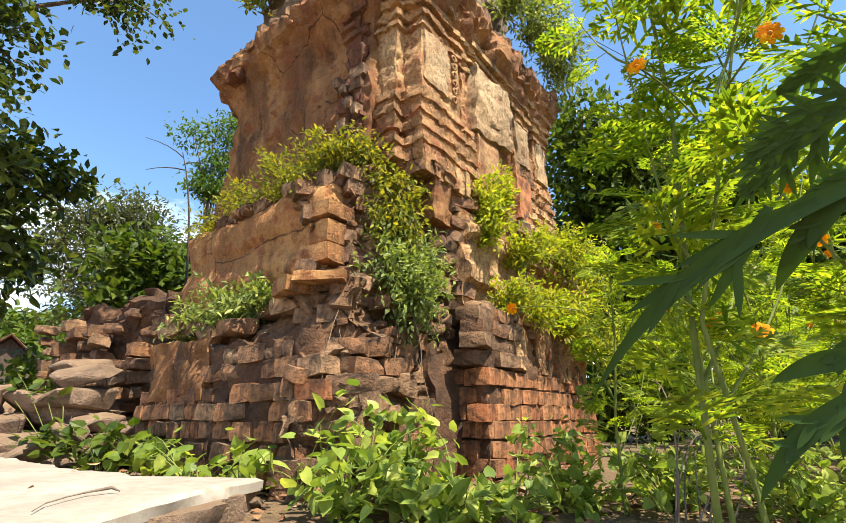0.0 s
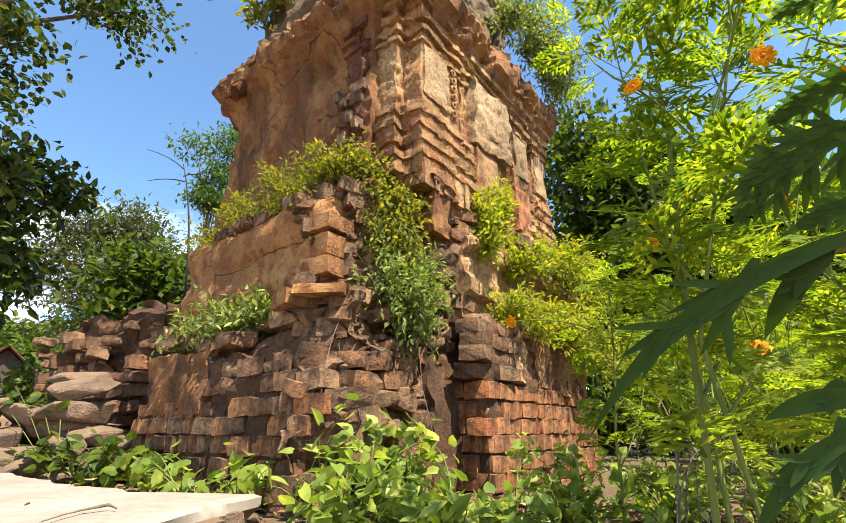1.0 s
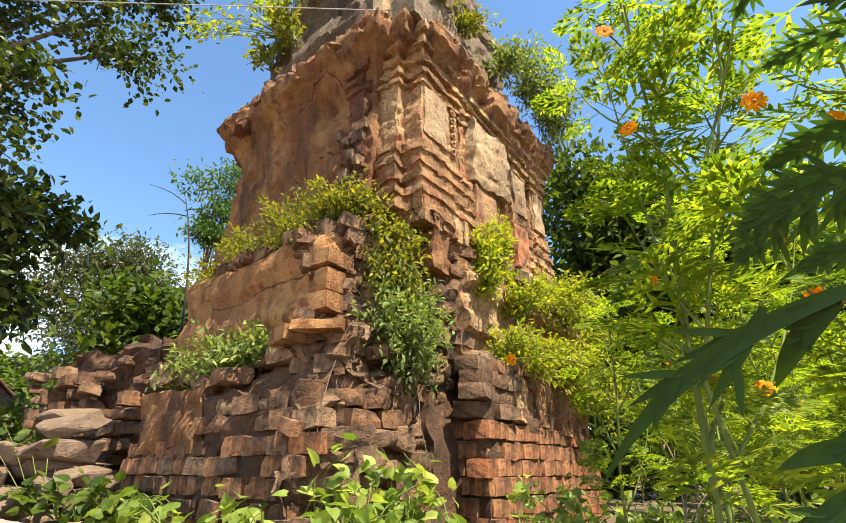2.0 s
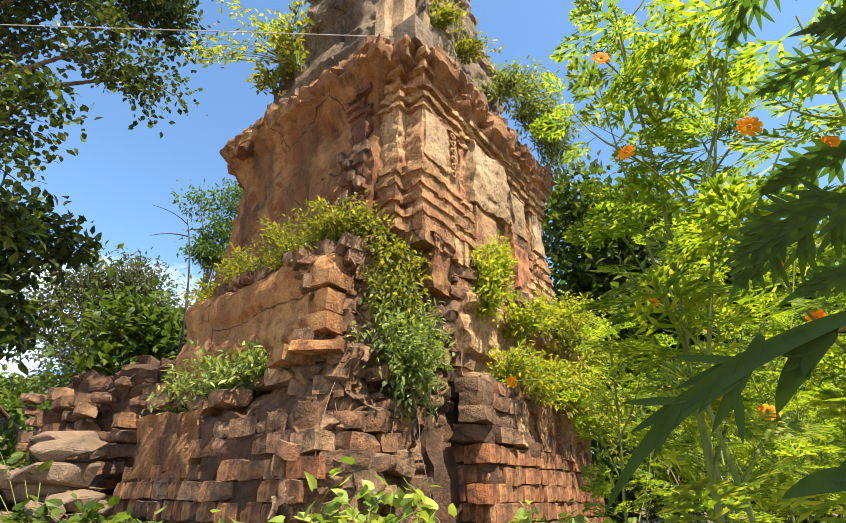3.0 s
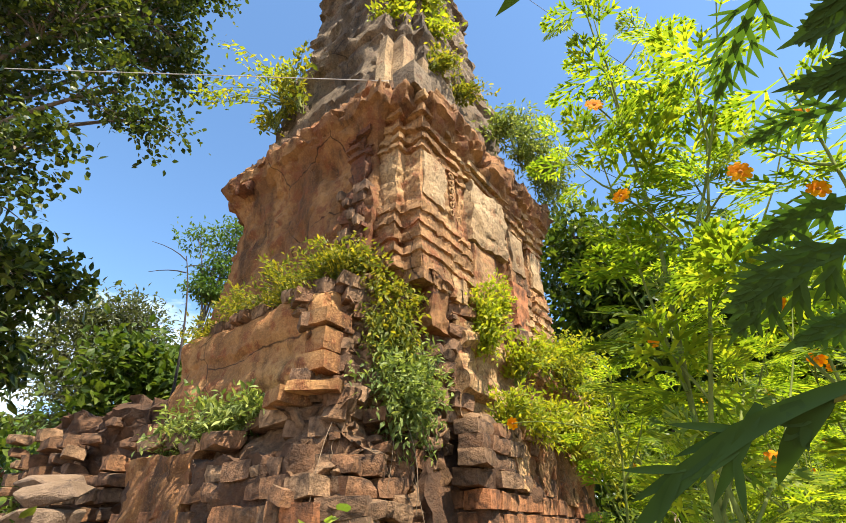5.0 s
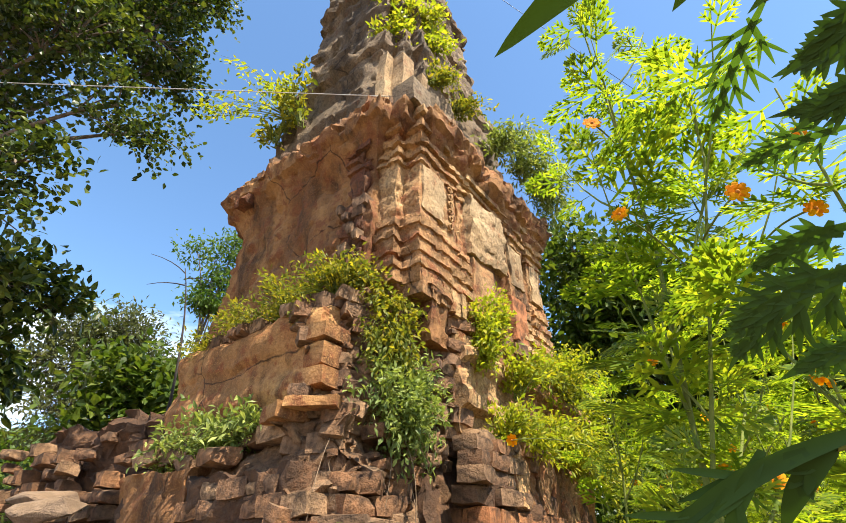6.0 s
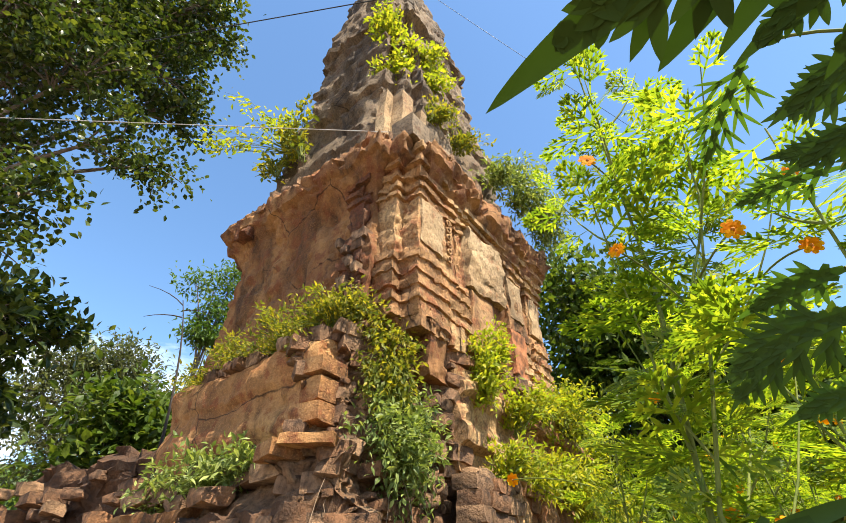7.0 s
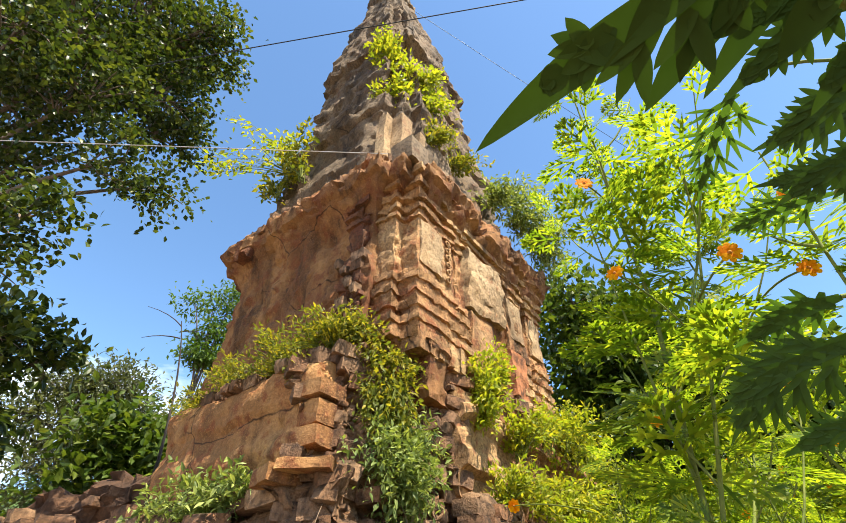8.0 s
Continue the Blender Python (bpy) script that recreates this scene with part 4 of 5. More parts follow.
shrub("creeper", "yellow-green vine climbing the spire", "creeper", [P(-.75, -.62, 4.7), P(-.7, -.6, 5.3), P(-.6, -.6, 6.0)],
      [((-.47, 3.05, 6.6), (.22, .12, .45)), ((-.25, 3.1, 6.0), (.28, .12, .4)), ((-.40, 3.05, 5.4), (.22, .12, .25)), ((.15, 3.1, 5.75), (.2, .12, .25)), ((.28, 3.1, 5.3), (.12, .1, .2)), ((-.15, 3.05, 5.2), (.12, .1, .35)), ((-.2, 3.05, 5.75), (.25, .12, .4))],
      230, 24, OVAL, L_LIME, .075, .42, 11, .5, rad=.004)
shrub("creeper", "green weeds along the storey edge", "creeper", [P(-.55, -1.1, 4.35), P(-.1, -1.1, 4.35)],
      [(P(-.45, -1.15, 4.55), (.2, .1, .2)), (P(0, -1.15, 4.45), (.3, .1, .15))], 50, 20, OVAL, L_VINE, .06, .4, 12, rad=.003)

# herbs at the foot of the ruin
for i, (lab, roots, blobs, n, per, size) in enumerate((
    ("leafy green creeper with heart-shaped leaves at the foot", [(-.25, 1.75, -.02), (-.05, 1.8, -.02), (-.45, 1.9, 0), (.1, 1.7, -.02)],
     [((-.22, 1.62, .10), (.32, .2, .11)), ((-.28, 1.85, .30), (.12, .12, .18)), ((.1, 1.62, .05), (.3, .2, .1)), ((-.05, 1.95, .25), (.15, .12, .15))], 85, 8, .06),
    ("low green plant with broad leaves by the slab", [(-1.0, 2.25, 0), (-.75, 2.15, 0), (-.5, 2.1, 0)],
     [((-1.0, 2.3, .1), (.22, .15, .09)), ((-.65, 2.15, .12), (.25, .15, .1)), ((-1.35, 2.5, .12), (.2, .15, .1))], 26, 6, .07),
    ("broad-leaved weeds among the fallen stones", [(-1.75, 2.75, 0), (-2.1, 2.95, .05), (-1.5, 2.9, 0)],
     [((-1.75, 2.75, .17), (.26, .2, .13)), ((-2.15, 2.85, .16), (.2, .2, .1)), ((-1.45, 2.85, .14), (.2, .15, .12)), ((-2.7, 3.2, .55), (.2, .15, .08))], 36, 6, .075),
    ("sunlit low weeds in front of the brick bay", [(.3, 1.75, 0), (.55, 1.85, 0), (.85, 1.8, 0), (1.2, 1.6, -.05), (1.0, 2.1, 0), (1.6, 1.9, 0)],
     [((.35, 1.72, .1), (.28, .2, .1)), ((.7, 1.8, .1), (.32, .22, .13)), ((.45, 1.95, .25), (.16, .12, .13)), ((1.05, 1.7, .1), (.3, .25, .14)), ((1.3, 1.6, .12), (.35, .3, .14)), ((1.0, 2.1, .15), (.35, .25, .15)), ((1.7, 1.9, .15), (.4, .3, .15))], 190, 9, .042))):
    # patch 2 stands in shade, put into its colour by the darker tree green
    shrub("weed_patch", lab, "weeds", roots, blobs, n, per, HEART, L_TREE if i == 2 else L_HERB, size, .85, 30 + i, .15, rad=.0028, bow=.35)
shrub("dry_stalk", "dry leafless brown stalk in the weeds", "plant", [(.75, 1.55, -.05), (.85, 1.6, -.05)], [((.78, 1.6, .35), (.1, .08, .15)), ((.9, 1.6, .2), (.12, .1, .12))], 8, 2, OVAL, M_TWIG, .03, .3, 41, wood=M_BARK, rad=.003)
# dry leaves on the soil
rng = np.random.default_rng(77)
items = []
for _ in range(1500):
    a = rng.random()
    x, y = -2.3 + 3.9 * a + rng.normal(0, .1), 2.75 - 1.05 * a + rng.normal(0, .28)
    items.append(((x, y, max(ground_z(x, y) + .012, .125 if x < -.75 and y < 2.0 - .5 * (x + .8) and rng.random() < .06 else -9)), (rng.normal(), rng.normal(), rng.normal(0, .15)), rng.uniform(.02, .06), rng.uniform(.35, .6)))
V, F = leaves(OVAL, items, rng)
k = Mat("dry_leaf", .85)
k.color(k.ramp(k.island(), (0, (.10, .05, .025)), (.5, (.22, .11, .05)), (1, (.40, .26, .13))))
thing("leaf_litter", "dry brown fallen leaves on the soil", "leaves", me=mesh_of("leaf_litter", V, F, k.m), kind="stuff")
# hanging roots and stems on the corner
rr = random.Random(3)
lines = []
for i in range(9):
    a = P(-1.12 + rr.uniform(-.25, .25), -1.22 + rr.uniform(-.12, .12), .75 + rr.uniform(-.1, .3))
    e = a + Vector((rr.uniform(-.12, .12), rr.uniform(-.2, -.05), -rr.uniform(.2, .55)))
    lines.append((bezier(a, (a + e) / 2 + Vector((rr.uniform(-.22, .22), -.12, .05)), e, 8), [.0018] * 9))
V, F = tubes(lines, 4)
thing("hanging_roots", "tangle of thin dry roots on the broken corner", "roots", me=mesh_of("hanging_roots", V, F, M_TWIG, True), kind="stuff")


# ---------------------------------------------------------------- cosmos
def flower_mesh():
    V, F = [], []
    for ringno, (n, r, z) in enumerate(((8, 1.0, 0.0), (8, .75, .06))):
        for i in range(n):
            a = 2 * math.pi * (i + .5 * ringno) / n
            c, s = math.cos(a), math.sin(a)
            b = len(V)
            for px, py, pz in ((0, .1, 0), (-.22, .5, .03), (.22, .5, .03), (-.27, .85, .0), (.27, .85, 0), (-.1, 1.0, -.05), (.1, 1.0, -.05)):
                px, py = px * r, py * r
                V.append((px * c + py * s, -px * s + py * c, z + pz + .12 * py))
            F += [(b, b + 2, b + 1), (b + 1, b + 2, b + 4, b + 3), (b + 3, b + 4, b + 6, b + 5)]
    return V, F


FLOWER = mesh_of("petals", *flower_mesh(), M_PETAL)
dv = [(.2 * math.cos(a) * math.cos(e), .2 * math.sin(a) * math.cos(e), .22 * math.sin(e) + .04) for e in (0, .7, 1.3) for a in np.arange(0, 6.28, 6.2832 / 7)]
DISC = mesh_of("disc", dv, grid_faces(7, 3, 0, True) + [tuple(range(14, 21))], M_DISC, True)


def bloom(parent, at, face, r):
    q = Vector(face).to_track_quat("Z", "Y")
    r *= .82
    m = Matrix.LocRotScale(Vector(at), q, Vector((r, r, r)))
    fl = part("flower", FLOWER, parent, "orange cosmos flower", m)
    part("disc", DISC, fl)


def cosmos(path, leaf, count, seed, blooms=(), rad=.009, branches=5, mat=None, label="tall green cosmos plant with finely cut leaves", size_in=.3):
    """A stem through path, side branches with cut leaves in pairs, and flowers on thin stalks."""
    rng = np.random.default_rng(seed)
    root = Vector(path[0])
    pts = [Vector(p) - root for p in path]
    fine = []
    for a, b in zip(pts, pts[1:]):
        fine += [a.lerp(b, i / 4) for i in range(4)]
    fine.append(pts[-1])
    n = len(fine)
    ob = thing("cosmos_plant", label, "plant", Matrix.Translation(root), group="cosmos plants")
    lines = [(fine, [rad * (1 - .72 * i / (n - 1)) for i in range(n)])]
    items = []
    axes = [(fine, .25)]
    for k in range(branches):
        i = int(n * (size_in + (.95 - size_in) * k / max(1, branches)))
        i = min(n - 2, i)
        a = fine[i]
        ang = k * 2.4 + rng.uniform(0, 1)
        ln = (fine[-1] - a).length * .55 + .12
        out = Vector((max(-.25, math.cos(ang)), math.sin(ang), 0))
        br = bezier(a, a + out * ln * .35 + Vector((0, 0, ln * .3)), a + out * ln * .55 + Vector((0, 0, ln * .9)), 5)
        lines.append((br, [rad * .5 * (1 - .75 * j / 5) for j in range(6)]))
        axes.append((br, .1))
    for k in range(count):
        line, lo = axes[0] if rng.random() < .4 else axes[rng.integers(0, len(axes))]
        t = lo + (1 - lo) * rng.random()
        f = t * (len(line) - 1)
        i = min(len(line) - 2, int(f))
        p = line[i].lerp(line[i + 1], f - i)
        a = rng.random() * 6.283
        d = np.array((math.cos(a), math.sin(a), rng.uniform(-.25, .75)))
        items.append((np.array(p), d, leaf * rng.uniform(.5, 1.1) * (1.1 - .45 * t), 1.0))
    for at in blooms:
        p = Vector(at[:3]) * .94 + Vector((0, 0, .02)) - root
        near = min((q for ln, _ in axes for q in ln[1:]), key=lambda q: (q - p).length + (.3 if q.z > p.z else 0))
        lines.append((bezier(near, (near + p) / 2 + Vector((0, 0, .03)), p, 6), [.0022] * 7))
        bloom(ob, p, (rng.normal(0, .3) - .35, -.8 + rng.normal(0, .2), .55 if at[2] < .7 else -.15 + rng.normal(0, .25)), at[3])
    V, F = tubes(lines, 7)
    part("stem", mesh_of("stem", V, F, M_STEM, True), ob)
    V, F = leaves(COSMOS, items, rng)
    part("foliage", mesh_of("foliage", V, F, mat or L_COSMOS), ob, kind="stuff")
    return ob


cosmos([(.53, .93, -.35), (.535, .95, .15), (.56, .95, .60), (.58, .92, 1.0), (.55, .88, 1.40), (.53, .86, 1.90)], .24, 105, 1,
       [(.47, .85, 1.38, .030), (.60, .64, .95, .026), (.45, .80, 1.02, .024)], .0085, 6)
cosmos([(.60, .88, -.35), (.585, .90, .2), (.55, .91, .50), (.63, .86, .85), (.70, .80, 1.20), (.72, .78, 1.5)], .23, 72, 2, [(.71, .97, .49, .026), (.81, .71, .97, .026), (.66, 1.05, .52, .02)], .0065, 5)
cosmos([(.55, .55, -.45), (.56, .56, .2), (.63, .58, .5), (.68, .55, .8), (.70, .56, 1.15)], .22, 52, 3, [(.76, .62, 1.08, .028), (.62, .60, .50, .02)], .0065, 4)
cosmos([(.80, 1.35, -.2), (.80, 1.36, .3), (.78, 1.33, .7), (.76, 1.3, 1.15)], .22, 60, 4, [(.71, 1.32, .87, .022)], .009, 6)
cosmos([(1.15, 1.25, -.25), (1.14, 1.25, .3), (1.12, 1.2, .7), (1.1, 1.18, 1.05)], .22, 60, 5, [(1.0, 1.1, .75, .026), (1.05, 1.2, .95, .026), (1.1, 1.15, .55, .02)], .009, 5)
cosmos([(.68, 1.75, -.1), (.68, 1.74, .3), (.70, 1.70, .6), (.70, 1.68, .85)], .19, 60, 6, [(.44, 2.26, .83, .034)], .007, 5)

rc = random.Random(21)
stock = [cosmos([(0, 0, 0), (.02, .02, .3), (.0, .04, .7), (.03, 0, 1.0), (.02, .02, 1.3)], .22, 72, 50 + i, [(.12 + .1 * i, -.15, .9, .028), (-.2, -.1, 1.2, .026)][: 1 + i % 2], .007, 6, size_in=.12) for i in range(3)]
spots = []
while len(spots) < 60:
    x, y = rc.uniform(.75, 4.6), rc.uniform(1.2, 5.6)
    if math.hypot(x, y) < 1.5 or x / y < .42 + .26 * (y < 2.8):
        continue
    lx = STUPA.inverted() @ Vector((x, y, 0))
    if lx.x < 1.3 and lx.y > -2.35:
        continue
    if any(math.hypot(x - a, y - b) < .24 for a, b in spots):
        continue
    spots.append((x, y))
for i, (x, y) in enumerate(spots):
    m = pose(x, y, ground_z(x, y) - .02, rc.uniform(-6, 6), rc.uniform(-6, 6), rc.uniform(0, 360))
    sc = rc.uniform(.7, 1.0) * (1 + .12 * max(0, math.hypot(x, y) - 2.2))
    if i < 3:
        stock[i].matrix_basis = m
        stock[i].scale = (sc, sc, sc)
    else:
        src = stock[i % 3]
        keep = src.scale.copy()
        src.scale = (sc, sc, sc)
        copy_thing(src, m)
        src.scale = keep
for i, (x, y, h) in enumerate(((3.2, 6.6, 1.6), (4.4, 6.0, 1.7), (5.4, 5.0, 1.8), (2.6, 7.0, 1.5), (6.0, 4.0, 1.8))):
    shrub("thicket_bush", "dense green bush behind the cosmos", "shrub", [(x, y, -.05)], [((x, y, h * .5), (.9, .8, h * .5)), ((x + .4, y + .3, h * .8), (.6, .6, h * .35))], 110, 26, OVAL, L_TREE, .13, .5, 120 + i, rad=.008)


def big_leaf(root, tip, width, lobes, face, sag=.01, bow=0.0, mat=None):
    """One large cut leaf close by, as a curved blade with pointed lobes. Returns a mesh."""
    root, tip = Vector(root), Vector(tip)
    d = tip - root
    L = d.length
    side = d.cross(Vector(face)).normalized()
    up = side.cross(d).normalized()
    V, F = [], []

    def strip(fn, ln, wd, n=8, skew=0.0):
        b = len(V)
        for i in range(n + 1):
            t = i / n
            p, sd = fn(t)
            w = wd * max(.0, math.sin(math.pi * (.08 + t * .92) ** .8)) ** .75 * .5
            V.extend([tuple(p - sd * w), tuple(p - up * w * .22), tuple(p + sd * w)])
        for i in range(n):
            q = b + i * 3
            F.extend([(q, q + 1, q + 4, q + 3), (q + 1, q + 2, q + 5, q + 4)])

    mid = lambda t: root + d * t - up * sag * (t * t) + side * bow * L * 4 * t * (1 - t)
    strip(lambda t: (mid(t), side), L, width, 12)
    for t0, ln, ang, s in lobes:
        a = radians(ang) * s
        dirn = (d.normalized() * math.cos(a) + side * math.sin(a)).normalized()
        sd = dirn.cross(up).normalized()
        o = mid(t0) - dirn * .01
        strip(lambda t, o=o, dirn=dirn, ln=ln: (o + dirn * ln * L * t - up * .12 * ln * L * t * t, sd), ln * L, width * .72, 8)
        for q, s2 in ((.45, 1), (.5, -1)):
            a2 = a + s2 * radians(28)
            d2 = (d.normalized() * math.cos(a2) + side * math.sin(a2)).normalized()
            sd2 = d2.cross(up).normalized()
            o2 = o + dirn * ln * L * q - up * .12 * ln * L * q * q
            strip(lambda t, o2=o2, d2=d2, ln=ln: (o2 + d2 * ln * L * .5 * t, sd2), ln * L * .5, width * .45, 6)
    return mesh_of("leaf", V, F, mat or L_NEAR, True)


near_root = (.46, .20, -.85)
near = thing("cosmos_plant", "cosmos plant close by with large leaves in dark shade-side green", "plant", Matrix.Translation(near_root), group="cosmos plants")
back = Matrix.Translation(-Vector(near_root))
V, F = tubes([([(.46, .20, -.85), (.47, .2, -.1), (.45, .2, .35), (.47, .19, .7), (.43, .12, 1.0)], [.011, .010, .008, .006, .004]), ([(.465, .195, .45), (.43, .15, .53), (.40, .12, .55)], [.004, .003, .002]), ([(.455, .2, .40), (.37, .24, .45), (.305, .289, .449)], [.003, .002, .0015]),
              ([(.46, .19, .80), (.42, .15, .87), (.384, .14, .876)], [.003, .002, .0015])], 7)
part("stem", mesh_of("stem", [tuple(back @ Vector(v)) for v in V], F, M_STEM, True), near)
FULL = ((.16, .40, 46, 1), (.16, .40, 46, -1), (.32, .42, 40, 1), (.32, .42, 40, -1), (.48, .36, 35, 1), (.48, .36, 35, -1), (.63, .27, 30, 1), (.63, .27, 30, -1), (.77, .17, 26, 1), (.77, .17, 26, -1))
SPARSE = ((.30, .42, 20, 1), (.14, .5, 28, -1), (.55, .28, 16, 1))
OVER = ((.05, .42, 52, -1), (.20, .42, 38, -1), (.42, .24, 22, -1), (.40, .28, 55, 1), (.62, .12, 18, -1))
LONG = ((.42, .40, 8, 1), (.30, .34, 20, -1), (.22, .40, 16, 1))
# close leaves use the cosmos greens that have shade mixed into them
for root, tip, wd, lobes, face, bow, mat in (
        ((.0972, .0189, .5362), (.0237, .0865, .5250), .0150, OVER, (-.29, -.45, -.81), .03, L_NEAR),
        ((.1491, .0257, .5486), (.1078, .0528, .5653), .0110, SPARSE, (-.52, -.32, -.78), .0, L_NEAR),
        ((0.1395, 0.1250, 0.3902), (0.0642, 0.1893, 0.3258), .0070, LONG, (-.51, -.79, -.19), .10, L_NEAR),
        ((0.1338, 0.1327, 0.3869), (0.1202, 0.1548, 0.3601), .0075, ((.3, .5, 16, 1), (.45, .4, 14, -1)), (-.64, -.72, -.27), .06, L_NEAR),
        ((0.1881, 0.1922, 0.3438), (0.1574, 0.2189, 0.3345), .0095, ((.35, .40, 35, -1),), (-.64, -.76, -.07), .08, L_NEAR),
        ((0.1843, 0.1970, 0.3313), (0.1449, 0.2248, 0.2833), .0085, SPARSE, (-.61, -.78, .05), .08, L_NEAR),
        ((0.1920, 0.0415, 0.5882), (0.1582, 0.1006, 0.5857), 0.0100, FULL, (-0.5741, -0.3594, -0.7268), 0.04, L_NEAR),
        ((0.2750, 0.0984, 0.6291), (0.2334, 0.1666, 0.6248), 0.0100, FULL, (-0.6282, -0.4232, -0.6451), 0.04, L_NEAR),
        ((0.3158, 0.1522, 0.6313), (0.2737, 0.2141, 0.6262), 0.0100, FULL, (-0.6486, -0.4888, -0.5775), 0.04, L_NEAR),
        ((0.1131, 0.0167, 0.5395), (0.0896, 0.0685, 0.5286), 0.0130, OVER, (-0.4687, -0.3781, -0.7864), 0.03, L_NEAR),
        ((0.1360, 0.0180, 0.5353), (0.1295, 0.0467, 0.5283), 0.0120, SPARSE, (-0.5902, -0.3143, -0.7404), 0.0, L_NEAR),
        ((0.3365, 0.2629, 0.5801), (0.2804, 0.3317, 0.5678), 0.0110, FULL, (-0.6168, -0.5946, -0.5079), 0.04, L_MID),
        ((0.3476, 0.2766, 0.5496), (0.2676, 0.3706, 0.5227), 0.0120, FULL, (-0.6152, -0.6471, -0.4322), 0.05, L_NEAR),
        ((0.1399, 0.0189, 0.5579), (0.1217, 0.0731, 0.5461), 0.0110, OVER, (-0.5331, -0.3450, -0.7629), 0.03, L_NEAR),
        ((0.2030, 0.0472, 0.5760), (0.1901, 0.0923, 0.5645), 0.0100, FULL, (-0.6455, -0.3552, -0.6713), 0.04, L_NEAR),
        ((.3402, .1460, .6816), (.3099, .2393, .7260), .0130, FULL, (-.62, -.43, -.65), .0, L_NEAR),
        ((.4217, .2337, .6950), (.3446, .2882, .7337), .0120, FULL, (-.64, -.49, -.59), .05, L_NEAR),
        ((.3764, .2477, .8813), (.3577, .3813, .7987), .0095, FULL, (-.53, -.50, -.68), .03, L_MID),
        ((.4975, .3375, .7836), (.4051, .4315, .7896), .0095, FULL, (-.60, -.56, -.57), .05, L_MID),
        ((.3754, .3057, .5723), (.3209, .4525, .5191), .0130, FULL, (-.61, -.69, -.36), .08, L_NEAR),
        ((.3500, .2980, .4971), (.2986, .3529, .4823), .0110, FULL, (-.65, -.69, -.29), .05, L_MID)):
    part("leaf", big_leaf(tuple(back @ Vector(root)), tuple(back @ Vector(tip)), wd, lobes, face, .01, bow, mat), near, "large cut leaf in dark shade-side green")
    stalk = back @ Vector(root)
    joint = Vector((0, 0, 0.85 + root[2] - .05)) if root[0] > .2 else Vector((-.03, -.10, .85 + root[2] + .01))
    V, F = tubes([(bezier(joint, (joint + stalk) / 2 + Vector((0, 0, .03)), stalk, 5), [.002] * 6)], 5)
    part("leaf_stalk", mesh_of("leaf_stalk", V, F, M_STEM, True), near)

# ---------------------------------------------------------------- trees
tree("shade_tree", "broad dark green tree with round leaves overhead", (-7.0, 3.6, -.1), (-6.2, 3.7, 3.2),
     [((-4.6, 2.5, 5.8), .8), ((-4.85, 3.15, 7.0), 1.0), ((-4.85, 3.8, 8.9), 1.3), ((-3.75, 3.7, 8.3), .7), ((-4.0, 4.3, 8.2), .8), ((-5.1, 3.4, 5.9), .8), ((-4.2, 3.3, 5.6), .7), ((-4.2, 4.1, 7.0), .9), ((-4.15, 4.7, 6.9), .7),
      ((-3.75, 3.8, 5.0), .5), ((-3.75, 4.5, 5.25), .5), ((-4.9, 3.8, 4.8), .5), ((-5.8, 3.2, 7.5), 1.4), ((-3.9, 3.3, 3.5), .42), ((-3.95, 3.3, 3.0), .40)],
     580, 52, OVAL, L_DARK, .088, .70, 70, .13, .135)
tree("garden_tree", "dark green leafy tree beside the path", (-6.2, 5.6, -.1), (-5.9, 5.5, 1.6),
     [((-4.9, 4.7, 3.0), .45), ((-5.1, 5.3, 3.3), .5), ((-4.75, 4.85, 2.35), .4), ((-4.85, 5.4, 2.2), .4), ((-4.7, 4.8, 1.75), .35), ((-4.8, 5.45, 3.15), .35), ((-4.75, 5.1, 1.95), .25), ((-5.8, 5.2, 3.0), .8)],
     120, 22, OVAL, L_DARK, .17, .5, 71, .10, .17)
tree("bush_tree", "rounded bright green leafy tree behind the ruin", (-6.3, 10.4, -.1), (-6.2, 10.3, 1.5),
     [((-6.35, 10.1, 3.7), .75), ((-5.9, 10.4, 3.5), .75), ((-6.4, 10.1, 2.4), 1.0), ((-5.4, 10.7, 3.2), .9), ((-5.5, 10.6, 2.2), 1.0), ((-4.8, 11.0, 3.3), .8), ((-5.0, 11.0, 1.9), 1.0)],
     300, 26, OVAL, L_TREE, .24, .55, 72, .14, .3)
tree("pale_tree", "tall grey-green tree in the distance", (-12.8, 18.0, -.1), (-12.8, 18.0, 5.5),
     [((-13.6, 17.5, 7.9), 1.1), ((-12.5, 18.1, 8.3), 1.2), ((-11.6, 18.7, 7.9), 1.1), ((-14.2, 17.0, 6.6), 1.2), ((-13.0, 17.8, 6.6), 1.4), ((-11.2, 18.6, 6.4), 1.2), ((-9.8, 19.0, 6.3), 1.3), ((-13, 17.8, 4.6), 1.6)],
     420, 34, DIAMOND, L_GREY, .24, .4, 73, .2, .42)
tree("feathery_tree", "slender tree with feathery fresh green leaves", (-6.5, 12.8, -.1), (-6.4, 12.7, 5.6),
     [((-7.0, 12.2, 8.5), .5), ((-6.5, 12.45, 8.5), .55), ((-6.0, 12.6, 8.9), .6), ((-6.35, 12.45, 7.5), .5), ((-6.15, 12.55, 6.7), .5), ((-6.5, 12.4, 6.8), .4), ((-5.5, 12.9, 8.2), .8), ((-5.8, 12.8, 7.2), .7)],
     130, 34, DIAMOND, L_FEATH, .17, .4, 74, .09, .2, flat=.22)
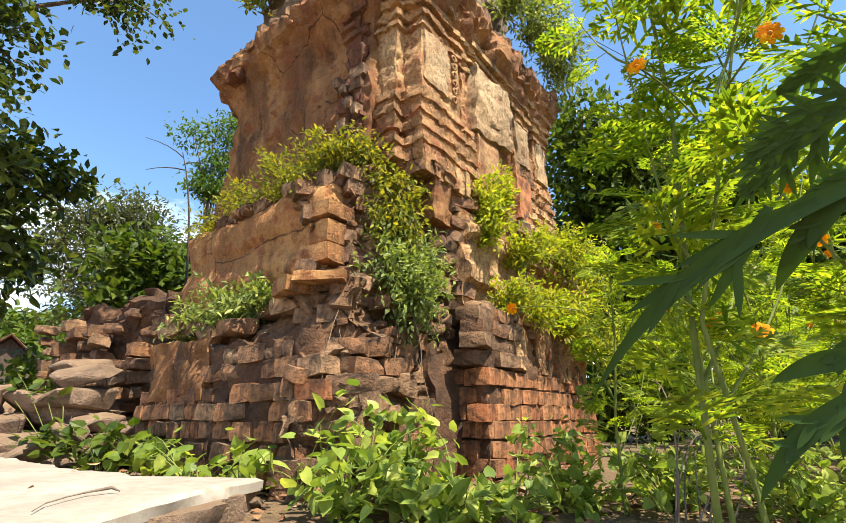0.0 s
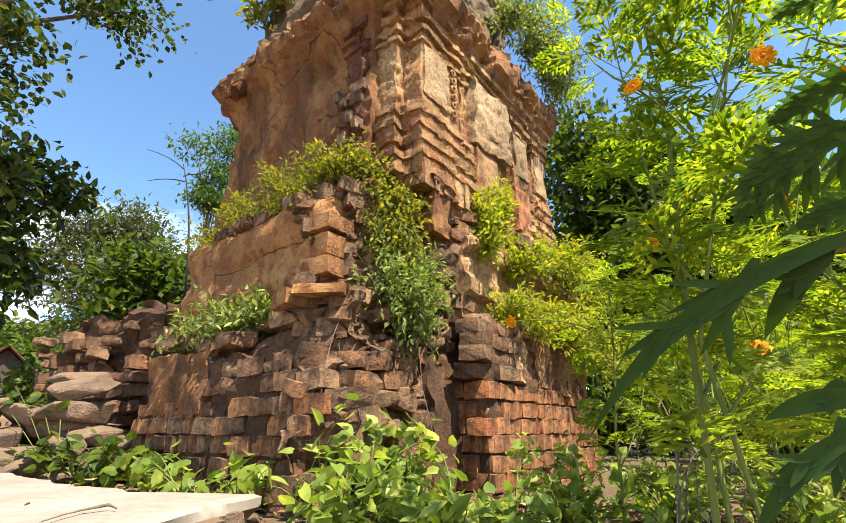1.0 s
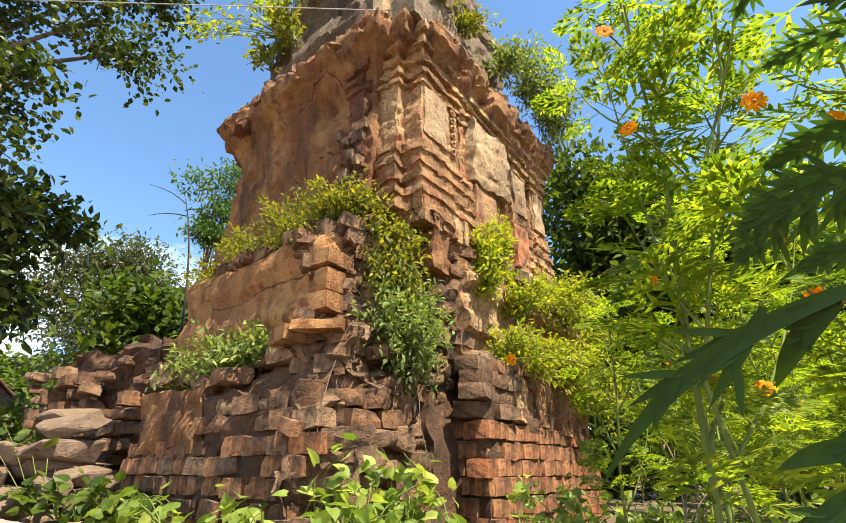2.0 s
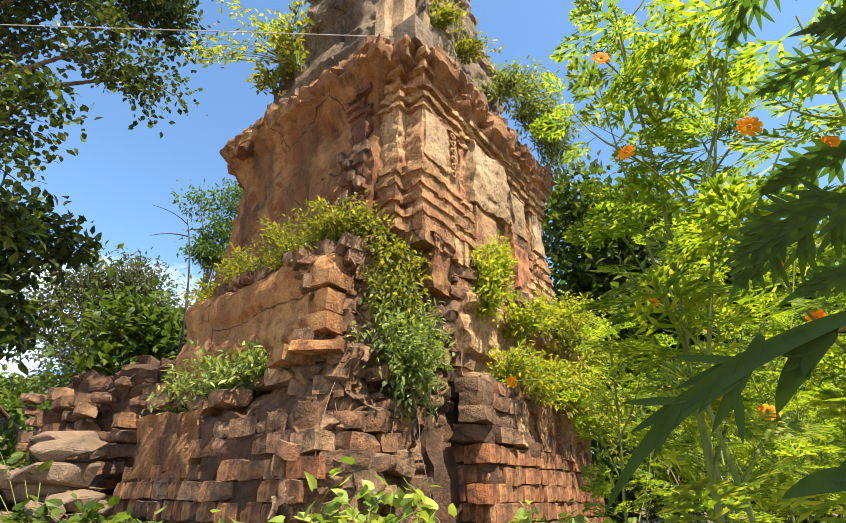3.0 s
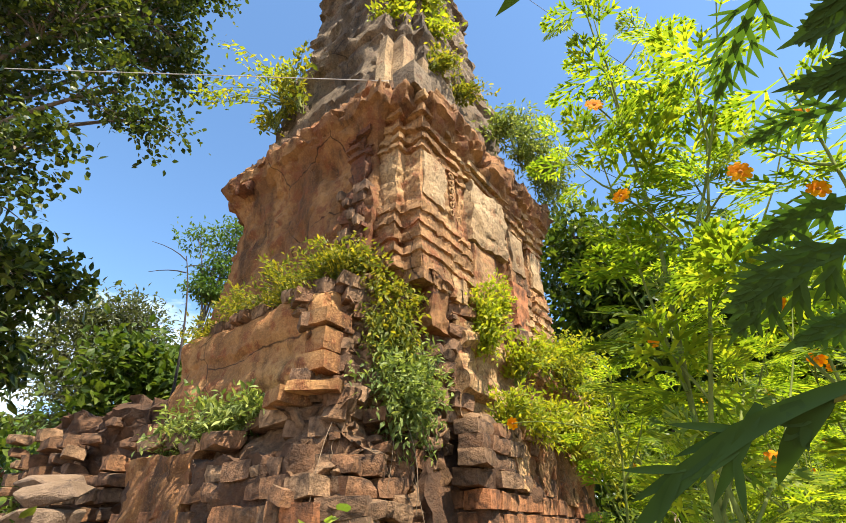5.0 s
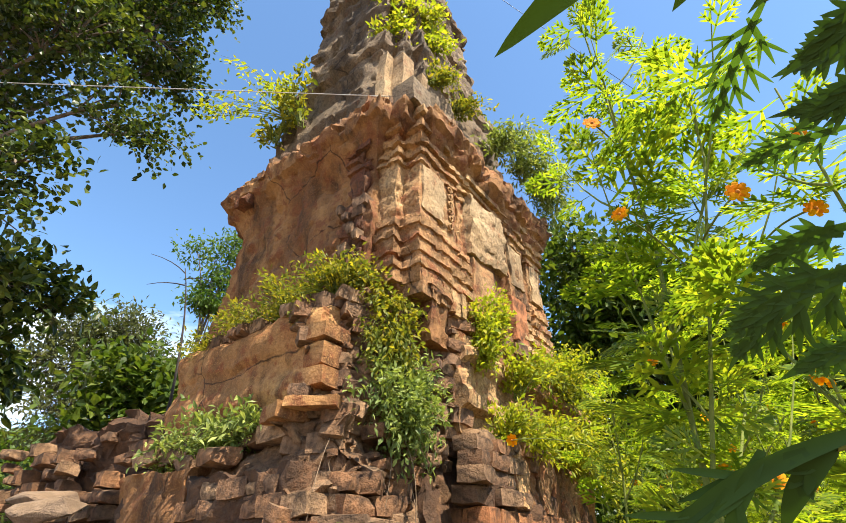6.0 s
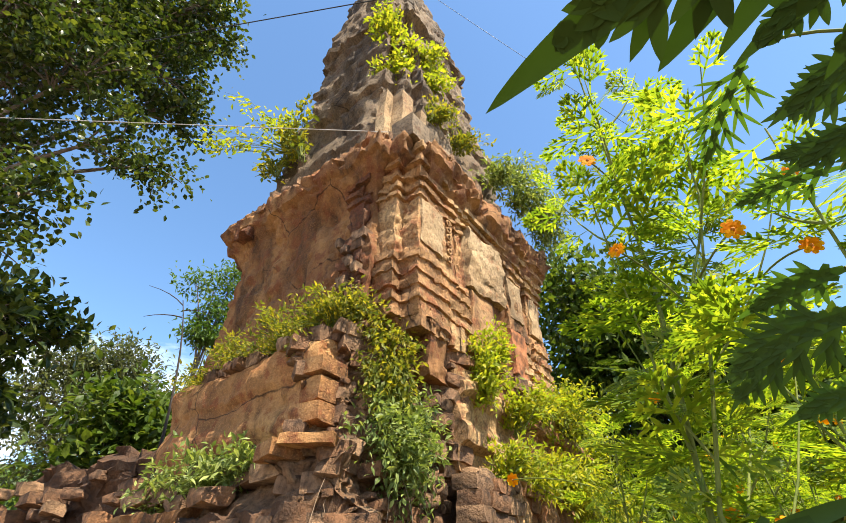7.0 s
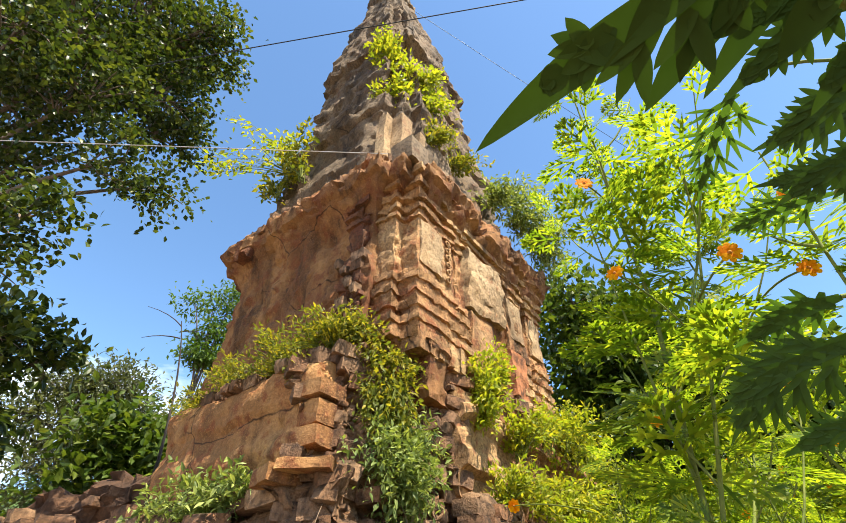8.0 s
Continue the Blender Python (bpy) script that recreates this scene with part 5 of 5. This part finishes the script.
lines = [(bezier((-4.2, 7.95, 2.6), (-4.3, 7.9, 4.2), (-4.57, 7.75, 5.1), 6), [.026 - .003 * i for i in range(7)]), (bezier((-4.5, 7.8, 4.75), (-4.8, 7.7, 4.8), (-5.1, 7.6, 4.65), 4), [.014, .012, .01, .008, .005]),
         (bezier((-4.55, 7.77, 5.0), (-4.8, 7.7, 5.25), (-5.2, 7.55, 5.3), 4), [.012, .01, .008, .006, .004]), (bezier((-4.5, 7.8, 4.9), (-4.3, 7.9, 5.0), (-4.1, 8.0, 4.95), 4), [.012, .01, .008, .006, .004]),
         ([(-4.2, 7.95, -.1), (-4.2, 7.95, 2.6)], [.03, .026])]
V, F = tubes(lines, 6)
thing("dead_sapling", "bare dead sapling with a few twigs", "tree", me=mesh_of("dead_sapling", V, F, M_DEAD, True))
tree("woodland_tree", "dense dark green tree behind the cosmos", (4.4, 8.4, -.1), (4.3, 8.3, 2.2),
     [((3.4, 8.6, 6.0), .9), ((3.6, 8.5, 5.2), .9), ((4.0, 8.3, 4.6), .9), ((4.6, 8.0, 5.0), .9), ((3.3, 8.7, 4.2), .8), ((3.0, 8.8, 3.4), .8), ((4.8, 7.9, 4.0), 1.0), ((4.2, 8.2, 3.3), 1.0), ((3.6, 8.6, 2.2), 1.1)],
     420, 30, OVAL, L_TREE, .2, .55, 75, .16, .3)
tree("woodland_tree", "dense dark green tree behind the cosmos", (6.3, 7.4, -.1), (6.2, 7.3, 1.6),
     [((5.5, 7.4, 3.6), 1.0), ((6.1, 7.0, 3.5), .9), ((5.7, 7.3, 2.6), 1.1), ((6.4, 6.7, 2.4), 1.0), ((5.2, 7.8, 2.2), 1.1), ((6.9, 6.4, 3.2), 1.0), ((7.4, 5.6, 2.8), 1.2)], 380, 30, OVAL, L_TREE, .2, .55, 76, .15, .3)


# ---------------------------------------------------------------- distance
def hill(name, label, cx, cy, rx, ry, h, seed):
    V, n = [], 90
    for j in range(n):
        for i in range(n):
            x, y = -1 + 2 * i / (n - 1), -1 + 2 * j / (n - 1)
            z = h * max(0, 1 - x * x - y * y) ** .8
            if z > 0:
                z += 1.6 * noise.noise((x * 9, y * 9, seed)) + 1.3 * noise.noise((x * 26, y * 26, seed))
            V.append((cx + x * rx, cy + y * ry, z - .3))
    thing(name, label, "hill", me=mesh_of(name, V, grid_faces(n, n), M_WOODS, True), kind="structure")


k = Mat("forest_canopy", 0.9)
n1, n2 = k.noise(.35, 6, .7), k.noise(2.2, 4, .7)
k.color(k.mix(k.ramp(n2, (.35, .7), (.65, 0)), k.ramp(n1, (.35, (.06, .11, .03)), (.65, (.13, .19, .06))), (.02, .045, .012))).bump(k.mix(.5, n1, n2), 1.0, .8)
M_WOODS = k.m
hill("wooded_hill", "distant hill covered in green woods", -62, 72, 46, 22, 15.5, 1)
rng = np.random.default_rng(9)
items = []
for i in range(5200):
    x, y = rng.uniform(-80, -28), rng.uniform(50, 62)
    q = 1 - ((x + 62) / 46) ** 2 - ((y - 72) / 22) ** 2
    if q > 0:
        items.append(((x, y, 15.5 * q ** .8 + rng.normal(.6, .8)), rng.normal(0, 1, 3), rng.uniform(.7, 1.5), .7))
V, F = leaves(OVAL, items, rng)
thing("hill_woods", "green tree crowns on the distant hill", "woods", me=mesh_of("hill_woods", V, F, L_TREE), kind="stuff")
for i, (a, b) in enumerate((((-30, 30), (-9, 34)), ((5, 30), (34, 22)))):
    items = []
    for _ in range(3600):
        t = rng.random()
        top = 4.2 + 1.6 * noise.noise((t * 9, i * 3.0, 0))
        items.append(((a[0] + (b[0] - a[0]) * t + rng.normal(0, .7), a[1] + (b[1] - a[1]) * t + rng.normal(0, .7), rng.random() ** .7 * top), rng.normal(0, 1, 3), rng.uniform(.3, .7), .6))
    V, F = leaves(OVAL, items, rng)
    thing("hedge_row", "far row of green shrubs", "woods", me=mesh_of("hedge_row", V, F, L_TREE), kind="stuff")
for i, (x, y) in enumerate(((-4.6, 7.6), (-3.6, 7.6), (-5.3, 6.1))):
    shrub("shrub", "low green roadside shrub among weeds", "shrub", [(x, y, 0)], [((x, y, .6), (.7, .6, .55)), ((x + .4, y + .3, .9), (.5, .5, .4))], 70, 24, OVAL, L_TREE, .13, .5, 90 + i, rad=.008)

# house with a rusty tin roof
k = Mat("rusty_tin", .7)
k.color(k.ramp(k.noise(1.6, 5), (.35, (.16, .06, .04)), (.65, (.25, .12, .08)))).bump(k.noise(20, 3, .5, (1, .05, 1)), .6, .03)
M_TIN = k.m
k = Mat("plank_wall", .8)
k.color(k.ramp(k.noise(6, 4, .6, (1, 1, .1)), (.35, (.05, .035, .025)), (.65, (.10, .07, .05))))
M_PLANK = k.m
house = thing("house", "small house with a rusty red tin roof", "house", pose(-20.6, 23.4, 0, 0, 0, 130))
house.scale = (.8, .6, 1.28)
V, F = rough_box(-2.2, 2.2, -1.7, 1.7, -.1, 2.3, 1.2, .0, 1)
part("wall", mesh_of("wall", V, F, M_PLANK), house, "weathered plank wall")
for sgn in (-1, 1):
    V = []
    for dz in (0, -.04):
        for i in range(61):
            for t in (0, 1):
                V.append((-2.7 + 5.4 * i / 60, sgn * 2.2 * t, 3.15 - .95 * t + dz + .025 * math.sin(i * 2.1)))
    F = [(o + i * 2, o + i * 2 + 1, o + i * 2 + 3, o + i * 2 + 2) for o in (0, 122) for i in range(60)] + [(i * 2 + 1, i * 2 + 3, i * 2 + 125, i * 2 + 123) for i in range(60)]
    part("roof", mesh_of("roof", V, F, M_TIN, True), house, "corrugated rusty tin roof")
for s in (-1, 1):
    V = [(s * x, y, z) for x in (2.15, 2.09) for y, z in ((-1.7, 2.3), (1.7, 2.3), (0, 3.02))]
    part("gable", mesh_of("gable", V, [(0, 1, 2), (3, 5, 4), (0, 3, 4, 1), (1, 4, 5, 2), (2, 5, 3, 0)], M_PLANK), house)

# overhead wires
def wire(name, label, a, b, sag, r, mat):
    a, b = Vector(a), Vector(b)
    pts = [a.lerp(b, i / 24) - Vector((0, 0, sag * 4 * (i / 24) * (1 - i / 24))) for i in range(25)]
    V, F = tubes([(pts, [r] * 25)], 6)
    thing(name, label, "cable", me=mesh_of(name, V, F, mat, True))


wire("overhead_wire", "thin pale wire tied to the cornice", (-.042, 2.58, 3.69), (-8.1, 3.06, 4.56), 0.0, .004, M_WIREL)
wire("overhead_wire", "black overhead cable passing the spire", (-9.2, 4.15, 6.06), (4.7, 1.67, 6.30), 0.0, .0065, M_WIRE)
wire("overhead_wire", "thin dark wire running from the spire", (-0.115, 3.500, 8.728), (4.477, 5.000, 5.879), 0.05, .004, M_WIRE)
wire("overhead_wire", "thin dark wire behind the cornice shrub", (0.908, 3.600, 4.355), (4.311, 5.000, 3.748), 0.05, .004, M_WIRE)
